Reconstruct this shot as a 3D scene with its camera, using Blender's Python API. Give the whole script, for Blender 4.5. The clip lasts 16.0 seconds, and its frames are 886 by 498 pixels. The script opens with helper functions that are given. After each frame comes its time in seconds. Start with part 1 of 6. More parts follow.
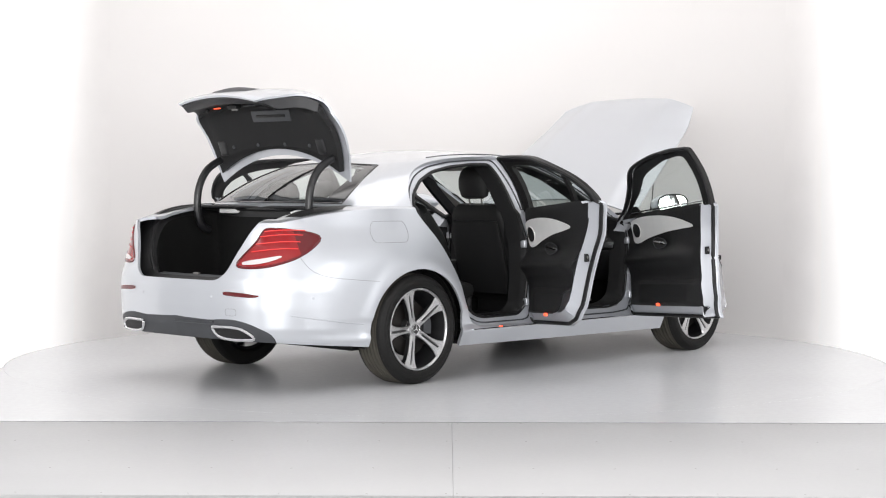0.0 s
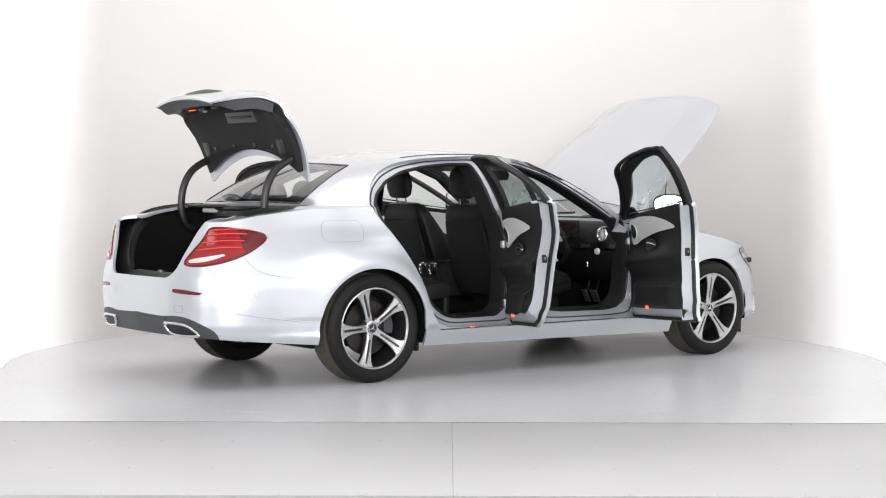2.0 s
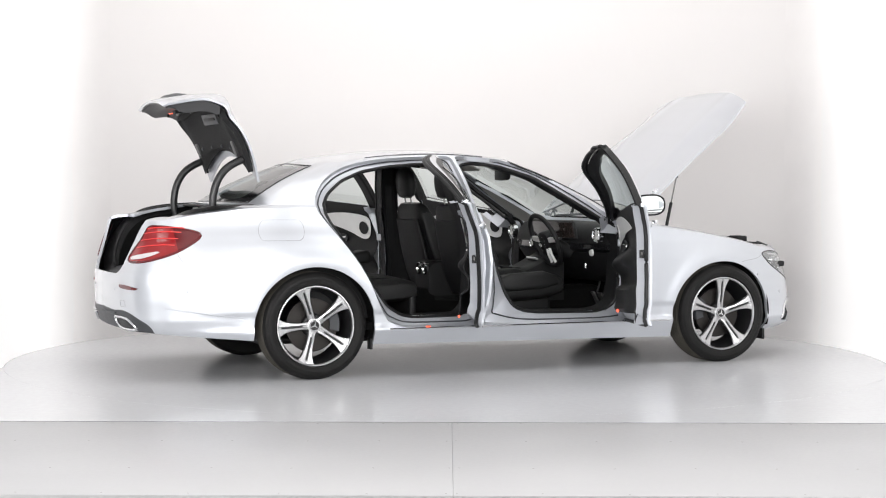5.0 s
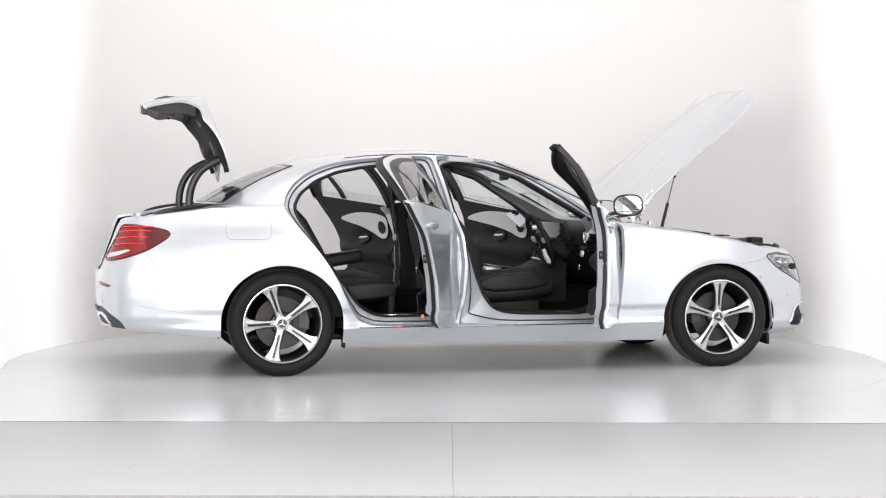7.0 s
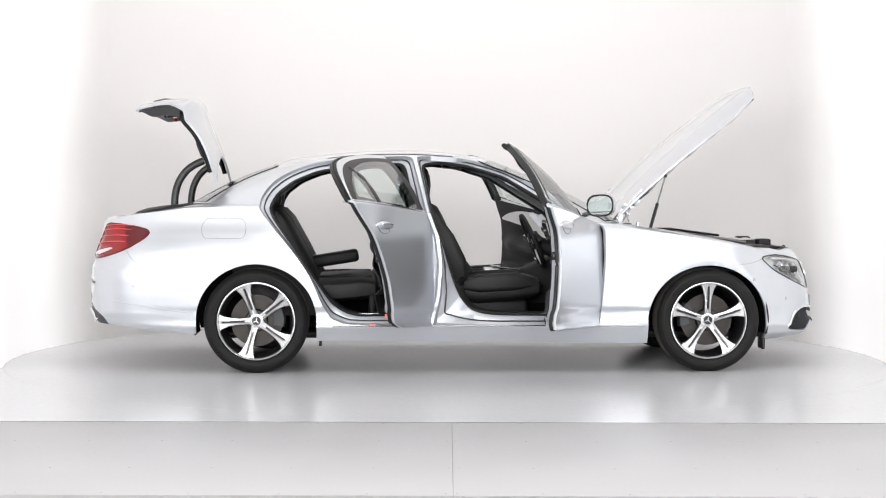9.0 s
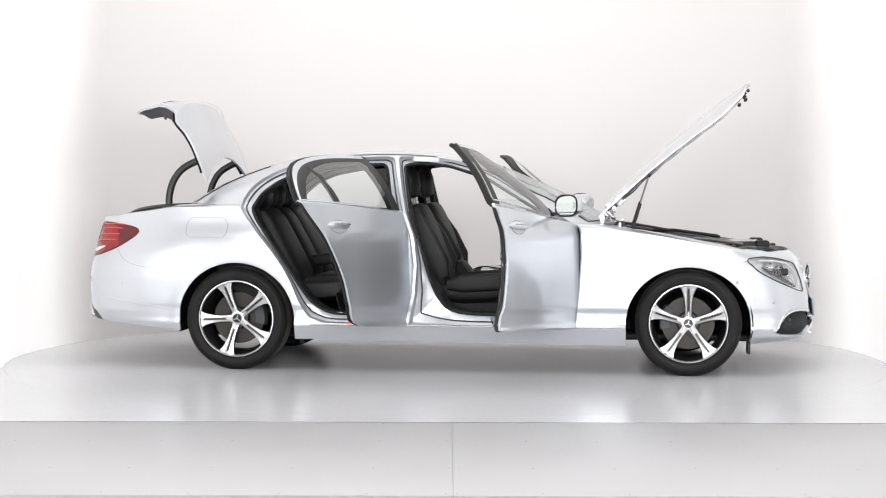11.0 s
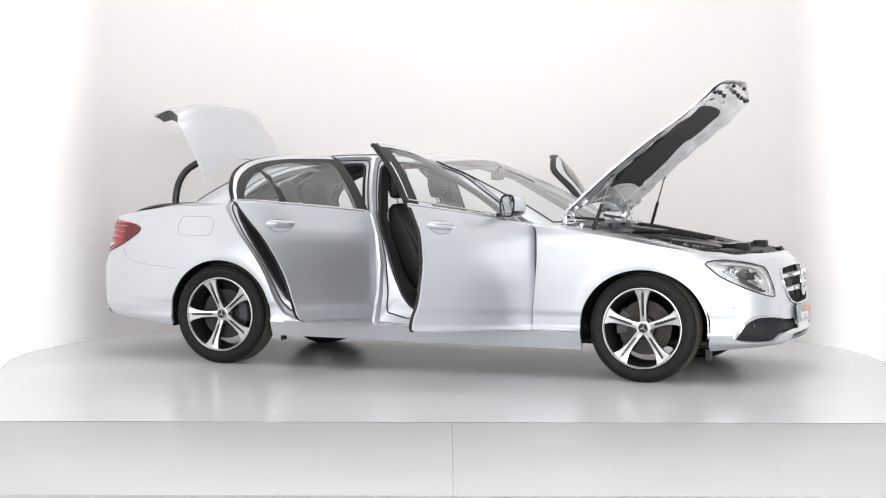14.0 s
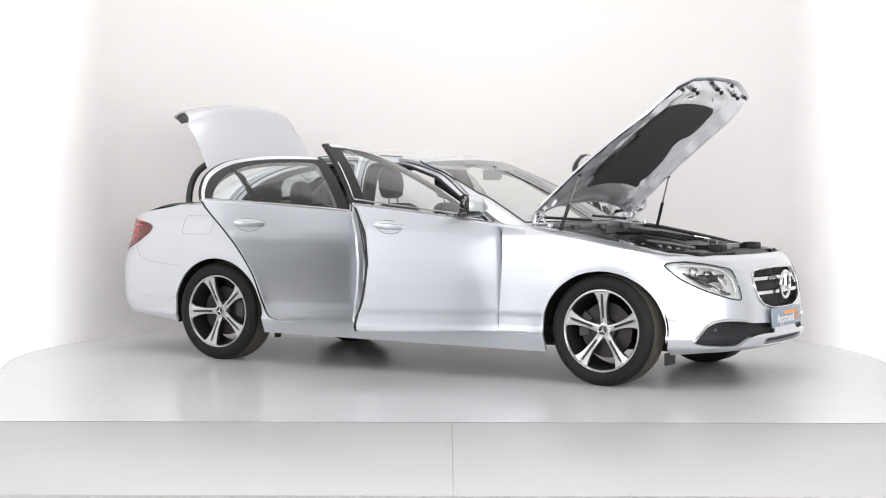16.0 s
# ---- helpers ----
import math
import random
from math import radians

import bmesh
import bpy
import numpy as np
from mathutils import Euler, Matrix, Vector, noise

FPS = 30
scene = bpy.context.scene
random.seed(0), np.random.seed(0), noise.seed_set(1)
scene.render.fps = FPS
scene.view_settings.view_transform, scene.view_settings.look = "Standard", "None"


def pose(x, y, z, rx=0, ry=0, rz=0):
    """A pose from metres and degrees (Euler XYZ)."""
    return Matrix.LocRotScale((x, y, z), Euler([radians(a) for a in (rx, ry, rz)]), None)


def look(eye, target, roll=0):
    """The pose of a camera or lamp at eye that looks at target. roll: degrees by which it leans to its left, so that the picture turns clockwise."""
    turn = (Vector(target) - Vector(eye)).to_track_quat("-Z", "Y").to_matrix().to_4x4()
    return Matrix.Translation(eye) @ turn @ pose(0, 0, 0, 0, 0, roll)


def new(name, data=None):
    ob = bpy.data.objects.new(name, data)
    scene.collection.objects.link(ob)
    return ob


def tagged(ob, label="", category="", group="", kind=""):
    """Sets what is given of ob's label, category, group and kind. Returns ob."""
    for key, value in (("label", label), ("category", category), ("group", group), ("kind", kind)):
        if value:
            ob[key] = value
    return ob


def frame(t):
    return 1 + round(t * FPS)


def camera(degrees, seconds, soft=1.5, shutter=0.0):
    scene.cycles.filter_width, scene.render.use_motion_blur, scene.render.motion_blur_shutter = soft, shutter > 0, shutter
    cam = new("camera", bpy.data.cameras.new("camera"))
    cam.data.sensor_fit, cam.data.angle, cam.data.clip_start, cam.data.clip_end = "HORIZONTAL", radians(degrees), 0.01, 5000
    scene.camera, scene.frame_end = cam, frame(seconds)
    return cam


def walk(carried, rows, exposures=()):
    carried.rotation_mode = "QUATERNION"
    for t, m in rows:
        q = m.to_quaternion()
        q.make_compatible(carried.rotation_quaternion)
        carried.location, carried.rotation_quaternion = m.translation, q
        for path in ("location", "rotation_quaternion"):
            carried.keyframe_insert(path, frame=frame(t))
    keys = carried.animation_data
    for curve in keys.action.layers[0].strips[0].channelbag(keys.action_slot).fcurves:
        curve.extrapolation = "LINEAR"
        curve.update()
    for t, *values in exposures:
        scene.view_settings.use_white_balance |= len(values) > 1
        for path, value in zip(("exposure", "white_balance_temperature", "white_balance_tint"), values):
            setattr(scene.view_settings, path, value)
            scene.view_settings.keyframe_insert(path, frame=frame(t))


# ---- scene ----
cam = camera(30.14, 16.0, soft=1.1)
EYE = (0.0, -11.59, 1.202)
CAM = Matrix.Translation(EYE) @ Matrix.Rotation(radians(0.143), 4, "Z") @ Matrix.Rotation(radians(90 - 2.162), 4, "X") @ Matrix.Rotation(radians(0.123), 4, "Z")
walk(cam, [(0.0, CAM), (16.0, CAM)])

# ---- light ----
def area_lamp(name, size_x, size_y, watts, m, colour=(1, 1, 1)):
    d = bpy.data.lights.new(name, "AREA")
    d.shape, d.size, d.size_y, d.energy, d.color = "RECTANGLE", size_x, size_y, watts, colour
    ob = new(name, d)
    ob.matrix_world = m
    return ob

world = bpy.data.worlds.new("studio_air")
world.use_nodes = True
world.node_tree.nodes["Background"].inputs[0].default_value = (0.9, 0.95, 1.0, 1)
world.node_tree.nodes["Background"].inputs[1].default_value = 0.2
scene.world = world
area_lamp("ceiling_softbox", 5.2, 5.2, 115, look((0, -0.9, 5.9), (0, -0.9, 0)))
area_lamp("front_softbox_high", 9.0, 2.8, 1090, look((0, -12.8, 2.5), (0, 0, 1.0)))
# two unseen fill lamps, added to brighten the flanks and the lower wall
area_lamp("front_fill_left", 1.6, 2.2, 50, look((-4.4, -5.0, 1.5), (0, 0, 0.7)))
area_lamp("front_fill_right", 1.6, 2.2, 50, look((4.4, -5.0, 1.5), (0, 0, 0.7)))
scene.view_settings.exposure = -0.16

# ---- materials ----
def material(name, colour, rough=0.5, metal=0.0, coat=0.0, bump=0.0, bump_scale=80.0, vary=0.06, vary_scale=3.0, spec=0.5, emit=0.0, emit_colour=None):
    """Principled surface with a coarse tone drift, a fine grain in the roughness and a fine relief."""
    m = bpy.data.materials.new(name)
    m.use_nodes = True
    nt = m.node_tree
    b = nt.nodes["Principled BSDF"]
    b.inputs["Roughness"].default_value, b.inputs["Metallic"].default_value = rough, metal
    b.inputs["Coat Weight"].default_value, b.inputs["Coat Roughness"].default_value = coat, 0.03
    b.inputs["Specular IOR Level"].default_value = spec
    co = nt.nodes.new("ShaderNodeTexCoord")
    n1, n2 = nt.nodes.new("ShaderNodeTexNoise"), nt.nodes.new("ShaderNodeTexNoise")
    n1.inputs["Scale"].default_value, n1.inputs["Detail"].default_value = vary_scale, 5
    n2.inputs["Scale"].default_value, n2.inputs["Detail"].default_value = bump_scale, 3
    mix = nt.nodes.new("ShaderNodeMixRGB")
    mix.inputs[1].default_value = (*[c * (1 - vary) for c in colour], 1)
    mix.inputs[2].default_value = (*[min(1, c * (1 + vary)) for c in colour], 1)
    nt.links.new(co.outputs["Object"], n1.inputs["Vector"])
    nt.links.new(co.outputs["Object"], n2.inputs["Vector"])
    nt.links.new(n1.outputs[0], mix.inputs[0])
    nt.links.new(mix.outputs[0], b.inputs["Base Color"])
    r = nt.nodes.new("ShaderNodeMapRange")
    r.inputs["To Min"].default_value, r.inputs["To Max"].default_value = rough * 0.85, min(1, rough * 1.15)
    nt.links.new(n2.outputs[0], r.inputs["Value"])
    nt.links.new(r.outputs[0], b.inputs["Roughness"])
    if bump:
        bp = nt.nodes.new("ShaderNodeBump")
        bp.inputs["Strength"].default_value, bp.inputs["Distance"].default_value = 0.6, bump
        nt.links.new(n2.outputs[0], bp.inputs["Height"])
        nt.links.new(bp.outputs[0], b.inputs["Normal"])
    if emit:
        b.inputs["Emission Color"].default_value = (*(emit_colour or colour), 1)
        b.inputs["Emission Strength"].default_value = emit
    return m

def glass(name, colour, rough=0.0, clear=0.9):
    """Thin pane: mostly see-through with a mirror-like sheen."""
    m = bpy.data.materials.new(name)
    m.use_nodes = True
    nt = m.node_tree
    nt.nodes.remove(nt.nodes["Principled BSDF"])
    t, g, x, f, p, a = (nt.nodes.new(k) for k in ("ShaderNodeBsdfTransparent", "ShaderNodeBsdfGlossy", "ShaderNodeMixShader", "ShaderNodeLayerWeight", "ShaderNodeMath", "ShaderNodeMath"))
    t.inputs[0].default_value = (*colour, 1)
    g.inputs["Roughness"].default_value = rough
    f.inputs[0].default_value = 0.5
    p.operation, p.inputs[1].default_value = "POWER", 2.4
    a.operation, a.inputs[1].default_value, a.inputs[2].default_value = "MULTIPLY_ADD", 0.7, 0.09
    nt.links.new(f.outputs["Facing"], p.inputs[0])
    nt.links.new(p.outputs[0], a.inputs[0])
    nt.links.new(a.outputs[0], x.inputs[0])
    nt.links.new(t.outputs[0], x.inputs[1])
    nt.links.new(g.outputs[0], x.inputs[2])
    nt.links.new(x.outputs[0], nt.nodes["Material Output"].inputs[0])
    return m

PAINT = material("silver_paint", (0.565, 0.585, 0.62), 0.35, 0.68, 1.0, 0, 900, 0.015, 2.0)
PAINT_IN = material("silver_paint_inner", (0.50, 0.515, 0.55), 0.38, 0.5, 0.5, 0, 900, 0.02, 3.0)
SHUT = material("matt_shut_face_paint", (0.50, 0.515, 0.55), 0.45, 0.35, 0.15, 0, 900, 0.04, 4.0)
BLACK = material("black_trim", (0.005, 0.005, 0.0055), 0.48, 0, 0, 0.0006, 600, 0.15, 6, 0.4)
SOFT = material("black_soft_plastic", (0.0075, 0.0075, 0.008), 0.6, 0, 0, 0.0008, 500, 0.15, 6, 0.35)
FABRIC = material("black_seat_fabric", (0.006, 0.006, 0.0062), 0.55, 0, 0, 0.0008, 500, 0.2, 8, 0.4)
CARPET = material("black_carpet", (0.004, 0.004, 0.004), 0.95, 0, 0, 0.003, 350, 0.25, 10, 0.2)
RUBBER = material("tyre_rubber", (0.007, 0.0068, 0.0066), 0.62, 0, 0, 0.0010, 160, 0.3, 9, 0.25)
RUBBER_DUSTY = material("dusty_tread", (0.055, 0.05, 0.04), 0.85, 0, 0, 0.002, 150, 0.3, 12)
GLOSSBLACK = material("gloss_black", (0.008, 0.008, 0.009), 0.12, 0, 0.6, 0, 400, 0.1, 5)
BAY = material("black_bay_plastic", (0.010, 0.010, 0.011), 0.34, 0, 0, 0.0006, 300, 0.15, 6, 0.5)
GREYPLASTIC = material("dark_grey_plastic", (0.038, 0.040, 0.045), 0.5, 0, 0, 0.0005, 500, 0.1, 6)
ALLOY = material("polished_alloy", (0.50, 0.50, 0.505), 0.28, 0.9, 0.1, 0, 300, 0.03, 8)
ALLOY_DARK = material("dark_alloy", (0.018, 0.018, 0.019), 0.35, 0.3, 0.3, 0, 300, 0.1, 8)
CHROME = material("chrome", (0.68, 0.68, 0.69), 0.14, 1.0, 0, 0, 300, 0.02, 8)
PRESSED = material("pressed_silver_metal", (0.66, 0.67, 0.70), 0.24, 0.65, 0.5, 0, 500, 0.03, 4)
STEEL = material("brushed_steel", (0.20, 0.196, 0.19), 0.45, 0.8, 0, 0.0003, 250, 0.12, 12)
DISC = material("worn_disc_steel", (0.034, 0.031, 0.029), 0.42, 0.8, 0, 0.0003, 250, 0.2, 14)
TRIM = material("satin_black_window_trim", (0.014, 0.0135, 0.0135), 0.42, 0, 0, 0.0003, 400, 0.1, 6, 0.35)
LIDPLASTIC = material("black_lid_plastic", (0.020, 0.020, 0.022), 0.45, 0, 0, 0.0005, 500, 0.1, 6)
SEAM = material("shadowed_panel_gap", (0.22, 0.225, 0.24), 0.5, 0, 0, 0, 300, 0.05, 8)
SATIN = material("satin_silver_trim", (0.78, 0.78, 0.77), 0.42, 0.35, 0.2, 0.0003, 400, 0.05, 20)
LINER = material("grey_headliner", (0.42, 0.41, 0.39), 0.9, 0, 0, 0.0008, 600, 0.05, 6)
RED = material("red_lens", (0.24, 0.006, 0.008), 0.14, 0, 0.25, 0, 300, 0.12, 9)
RED_DARK = material("dark_red_lens", (0.10, 0.004, 0.006), 0.12, 0, 0.25, 0, 300, 0.12, 9)
RED_GLOW = material("lit_red_marker", (0.8, 0.05, 0.02), 0.3, emit=2.2, emit_colour=(1.0, 0.10, 0.04))
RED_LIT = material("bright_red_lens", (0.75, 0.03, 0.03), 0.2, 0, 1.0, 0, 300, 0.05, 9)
CLEARLENS = material("white_lens", (0.62, 0.58, 0.58), 0.15, 0.1, 0.8, 0, 200, 0.05, 20)
PANE = glass("green_tinted_glass", (0.925, 0.99, 0.968))
LENS = glass("lamp_cover_glass", (0.93, 0.95, 0.96))
MIRROR = material("mirror_glass", (0.9, 0.9, 0.9), 0.01, 1.0, 0, 0, 10, 0.0, 1)
SCREEN = material("brown_black_display", (0.03, 0.022, 0.02), 0.08, 0, 0.5, 0, 300, 0.05, 5)
WALLWHITE = material("white_studio_wall", (0.75, 0.730, 0.722), 0.75, 0, 0, 0.0004, 90, 0.015, 0.7)
# same white as the wall; its extra brightness is emission put into the material
LIGHTWALL = material("glowing_side_panel", (0.75, 0.730, 0.722), 0.75, emit=0.58, emit_colour=(1, 1, 1))
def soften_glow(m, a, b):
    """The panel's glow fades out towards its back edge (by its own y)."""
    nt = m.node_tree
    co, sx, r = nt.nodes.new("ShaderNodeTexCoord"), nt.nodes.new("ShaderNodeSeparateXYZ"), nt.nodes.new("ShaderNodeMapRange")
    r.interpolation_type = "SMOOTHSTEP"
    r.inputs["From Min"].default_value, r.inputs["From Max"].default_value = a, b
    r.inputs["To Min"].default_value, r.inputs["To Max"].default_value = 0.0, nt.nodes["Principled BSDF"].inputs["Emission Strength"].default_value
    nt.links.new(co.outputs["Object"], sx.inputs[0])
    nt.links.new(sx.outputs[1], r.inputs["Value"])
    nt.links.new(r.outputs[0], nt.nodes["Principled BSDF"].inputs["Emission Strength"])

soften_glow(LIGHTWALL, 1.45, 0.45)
FLOORGREY = material("pale_grey_floor_paint", (0.62, 0.625, 0.638), 0.22, 0, 0.0, 0.0003, 25, 0.04, 1.2)
BOARD = material("pale_grey_painted_board", (0.47, 0.47, 0.475), 0.45, 0, 0, 0.0005, 40, 0.04, 1.6)
SCREW = material("dull_screw", (0.32, 0.31, 0.30), 0.5, 0.6, 0, 0, 300, 0.2, 20)

# ---- mesh helpers ----
def part(name, bm, mat, parent=None, label="", sharp=35, m=None, solid=0.0, solid_offset=-1.0, mats=None):
    """Link a bmesh, or (verts, faces), as one mesh object under a thing or a part."""
    me = bpy.data.meshes.new(name)
    if isinstance(bm, tuple):
        used = sorted({i for f in bm[1] for i in f})
        index = {k: n for n, k in enumerate(used)}
        me.from_pydata([tuple(bm[0][k][:3]) for k in used], [], [[index[i] for i in f] for f in bm[1]])
        me.update()
    else:
        bm.to_mesh(me)
        bm.free()
    for q in (mats or [mat]):
        me.materials.append(q)
    me.shade_smooth()
    me.set_sharp_from_angle(angle=radians(sharp))
    ob = new(name, me)
    if solid:
        s = ob.modifiers.new("thickness", "SOLIDIFY")
        s.thickness, s.offset, s.use_rim = solid, solid_offset, True
        if mats and len(mats) > 1:
            s.material_offset = 1
        if mats and len(mats) > 2:
            s.material_offset_rim = 2
        e = ob.modifiers.new("crisp_edges", "EDGE_SPLIT")
        e.split_angle = radians(max(sharp, 40))
    if parent:
        ob.parent = parent
    if m is not None:
        ob.matrix_basis = m
    if label:
        ob["label"] = label
    return ob

def joined(*meshes):
    v, f = [], []
    for a, b in meshes:
        k = len(v)
        v += [tuple(p[:3]) for p in a]
        f += [[i + k for i in q] for q in b]
    return v, f

def mirrored(mesh):
    return [(p[0], -p[1], p[2]) for p in mesh[0]], [list(reversed(q)) for q in mesh[1]]

def turned(mesh, m):
    return [tuple(m @ Vector(p[:3])) for p in mesh[0]], mesh[1]

def grid(p):
    """Quads over an array of points [rows, columns, k]."""
    a, b = p.shape[:2]
    return [tuple(q) for q in p.reshape(-1, p.shape[2])], [[i * b + j, (i + 1) * b + j, (i + 1) * b + j + 1, i * b + j + 1] for i in range(a - 1) for j in range(b - 1)]

def split(mesh, fn):
    """Cut a mesh along the zero line of fn(array of points): (the part below zero, the rest)."""
    v, faces = list(mesh[0]), mesh[1]
    d = list(fn(np.array(v)))
    cuts, low, high = {}, [], []
    for f in faces:
        s = [d[i] < 0 for i in f]
        if all(s):
            low.append(f)
        elif not any(s):
            high.append(f)
        else:
            a, b = [], []
            for k, i in enumerate(f):
                j = f[(k + 1) % len(f)]
                (a if d[i] < 0 else b).append(i)
                if (d[i] < 0) != (d[j] < 0):
                    key = (min(i, j), max(i, j))
                    if key not in cuts:
                        w = d[i] / (d[i] - d[j])
                        v.append(tuple(x + (y - x) * w for x, y in zip(v[i], v[j])))
                        d.append(0.0)
                        cuts[key] = len(v) - 1
                    a.append(cuts[key]), b.append(cuts[key])
            if len(a) > 2:
                low.append(a)
            if len(b) > 2:
                high.append(b)
    return (v, low), (v, high)

def smooth_line(pts, n, closed=False):
    """n points evenly along a smooth curve through pts."""
    p = np.array(pts, float)
    if closed:
        p = np.vstack([p[-1], p, p[0], p[1]])
    else:
        p = np.vstack([2 * p[0] - p[1], p, 2 * p[-1] - p[-2]])
    out = []
    for i in range(1, len(p) - 2):
        t = np.linspace(0, 1, 24, endpoint=False)[:, None]
        a, b, c, d = p[i - 1], p[i], p[i + 1], p[i + 2]
        out.append(0.5 * (2 * b + (c - a) * t + (2 * a - 5 * b + 4 * c - d) * t ** 2 + (3 * b - a - 3 * c + d) * t ** 3))
    out = np.vstack(out + [p[-2][None]])
    s = np.concatenate([[0], np.cumsum(np.linalg.norm(np.diff(out, axis=0), axis=1))])
    q = np.linspace(0, s[-1], n, endpoint=not closed)
    return np.stack([np.interp(q, s, out[:, k]) for k in range(p.shape[1])], 1)

def rounded(pts, r, n=6):
    """A polygon with its corners rounded by radius r."""
    out = []
    for i in range(len(pts)):
        a, b, c = (np.array(pts[(i + k) % len(pts)], float) for k in (-1, 0, 1))
        la, lc = np.linalg.norm(a - b), np.linalg.norm(c - b)
        k = min(r, la * 0.45, lc * 0.45)
        p, q = b + (a - b) / la * k, b + (c - b) / lc * k
        for t in np.linspace(0, 1, n):
            out.append((1 - t) ** 2 * p + 2 * t * (1 - t) * b + t * t * q)
    return np.array(out)

def inside(poly, cols=(0, 2)):
    """A signed distance to a polygon, for split: below zero inside."""
    a = np.asarray(poly, float)
    b = np.roll(a, -1, 0)
    def fn(v):
        p = v[:, list(cols)]
        e = b - a
        w = p[:, None] - a[None]
        t = np.clip((w * e).sum(2) / np.maximum((e * e).sum(1), 1e-12), 0, 1)
        d = np.sqrt(((w - t[..., None] * e) ** 2).sum(2).min(1))
        c = ((a[None, :, 1] > p[:, None, 1]) != (b[None, :, 1] > p[:, None, 1])) & (p[:, None, 0] < (b - a)[None, :, 0] * (p[:, None, 1] - a[None, :, 1]) / np.where(b[:, 1] == a[:, 1], 1e-9, b[:, 1] - a[:, 1])[None] + a[None, :, 0])
        return np.where(c.sum(1) % 2 == 1, -d, d) + 1e-7
    return fn

def grown(poly, k):
    """The polygon moved outwards by k (inwards when below zero)."""
    p = np.asarray(poly, float)
    area = (p[:, 0] * np.roll(p[:, 1], -1) - np.roll(p[:, 0], -1) * p[:, 1]).sum()
    t = np.roll(p, -1, 0) - np.roll(p, 1, 0)
    t /= np.linalg.norm(t, axis=1)[:, None] + 1e-9
    n = np.stack([t[:, 1], -t[:, 0]], 1) * (1 if area > 0 else -1)
    return p + n * k

def box(sx, sy, sz, bevel=0.01, seg=3, at=(0, 0, 0)):
    bm = bmesh.new()
    bmesh.ops.create_cube(bm, size=1, matrix=Matrix.Translation(at) @ Matrix.Diagonal((sx, sy, sz, 1)))
    if bevel:
        bmesh.ops.bevel(bm, geom=bm.edges[:], offset=bevel, segments=seg, profile=0.5, affect="EDGES")
    return bm

def raw(bm):
    """A bmesh as (verts, faces)."""
    bm.verts.index_update()
    r = [tuple(v.co) for v in bm.verts], [[v.index for v in f.verts] for f in bm.faces]
    bm.free()
    return r

def rbox(sx, sy, sz, bevel=0.01, at=(0, 0, 0), seg=3):
    return raw(box(sx, sy, sz, bevel, seg, at))

def lathe(profile, n=64, axis="y"):
    """A ring of (radius, offset) points turned about the axis."""
    p = np.array([[(r * math.cos(a), o, r * math.sin(a)) if axis == "y" else ((r * math.cos(a), r * math.sin(a), o) if axis == "z" else (o, r * math.cos(a), r * math.sin(a))) for r, o in profile] for a in np.linspace(0, 2 * math.pi, n, endpoint=False)])
    v, f = grid(np.concatenate([p, p[:1]]))
    k = len(profile)
    return v[:n * k], [[i % (n * k) for i in q] for q in f]

def tube(pts, r, n=10, closed=False, flat=1.0, up=(0, 0, 1)):
    """A round bar along points."""
    p = [Vector(q) for q in pts]
    rings = []
    up = Vector(up)
    for i, q in enumerate(p):
        a, b = (p[i - 1], p[(i + 1) % len(p)]) if closed else (p[max(i - 1, 0)], p[min(i + 1, len(p) - 1)])
        t = (b - a).normalized()
        s = t.cross(up)
        s = s.normalized() if s.length > 0.05 else t.cross(Vector((1, 0, 0))).normalized()
        w = s.cross(t)
        rr = r[i] if isinstance(r, (list, tuple, np.ndarray)) else r
        rings.append([tuple(q + (s * math.cos(c) + w * math.sin(c) * flat) * rr) for c in np.linspace(0, 2 * math.pi, n, endpoint=False)])
    v = [c for g in rings for c in g]
    m = len(p)
    f = [[i * n + j, i * n + (j + 1) % n, ((i + 1) % m) * n + (j + 1) % n, ((i + 1) % m) * n + j] for i in range(m if closed else m - 1) for j in range(n)]
    if not closed:
        f += [list(reversed(range(n))), list(range((m - 1) * n, m * n))]
    return v, f

def loft(sections):
    """Closed rings of equal count joined into a skin with end caps."""
    n, m = len(sections[0]), len(sections)
    v = [tuple(p) for s in sections for p in s]
    f = [[i * n + j, i * n + (j + 1) % n, (i + 1) * n + (j + 1) % n, (i + 1) * n + j] for i in range(m - 1) for j in range(n)]
    return v, f + [list(reversed(range(n))), list(range((m - 1) * n, m * n))]

def slab(poly, fn, lift):
    """A flat-edged plate: polygon points carried by fn into space, with thickness along the vector lift."""
    a = [Vector(fn(*p)) for p in poly]
    n = len(a)
    v = [tuple(p) for p in a] + [tuple(p + Vector(lift)) for p in a]
    return v, [list(range(n)), list(reversed(range(n, 2 * n)))] + [[i, (i + 1) % n + 0, (i + 1) % n + n, i + n] for i in range(n)]

# ---- studio ----
R_DISC, R_WALL, DECK = 3.025, 3.09, -3.22

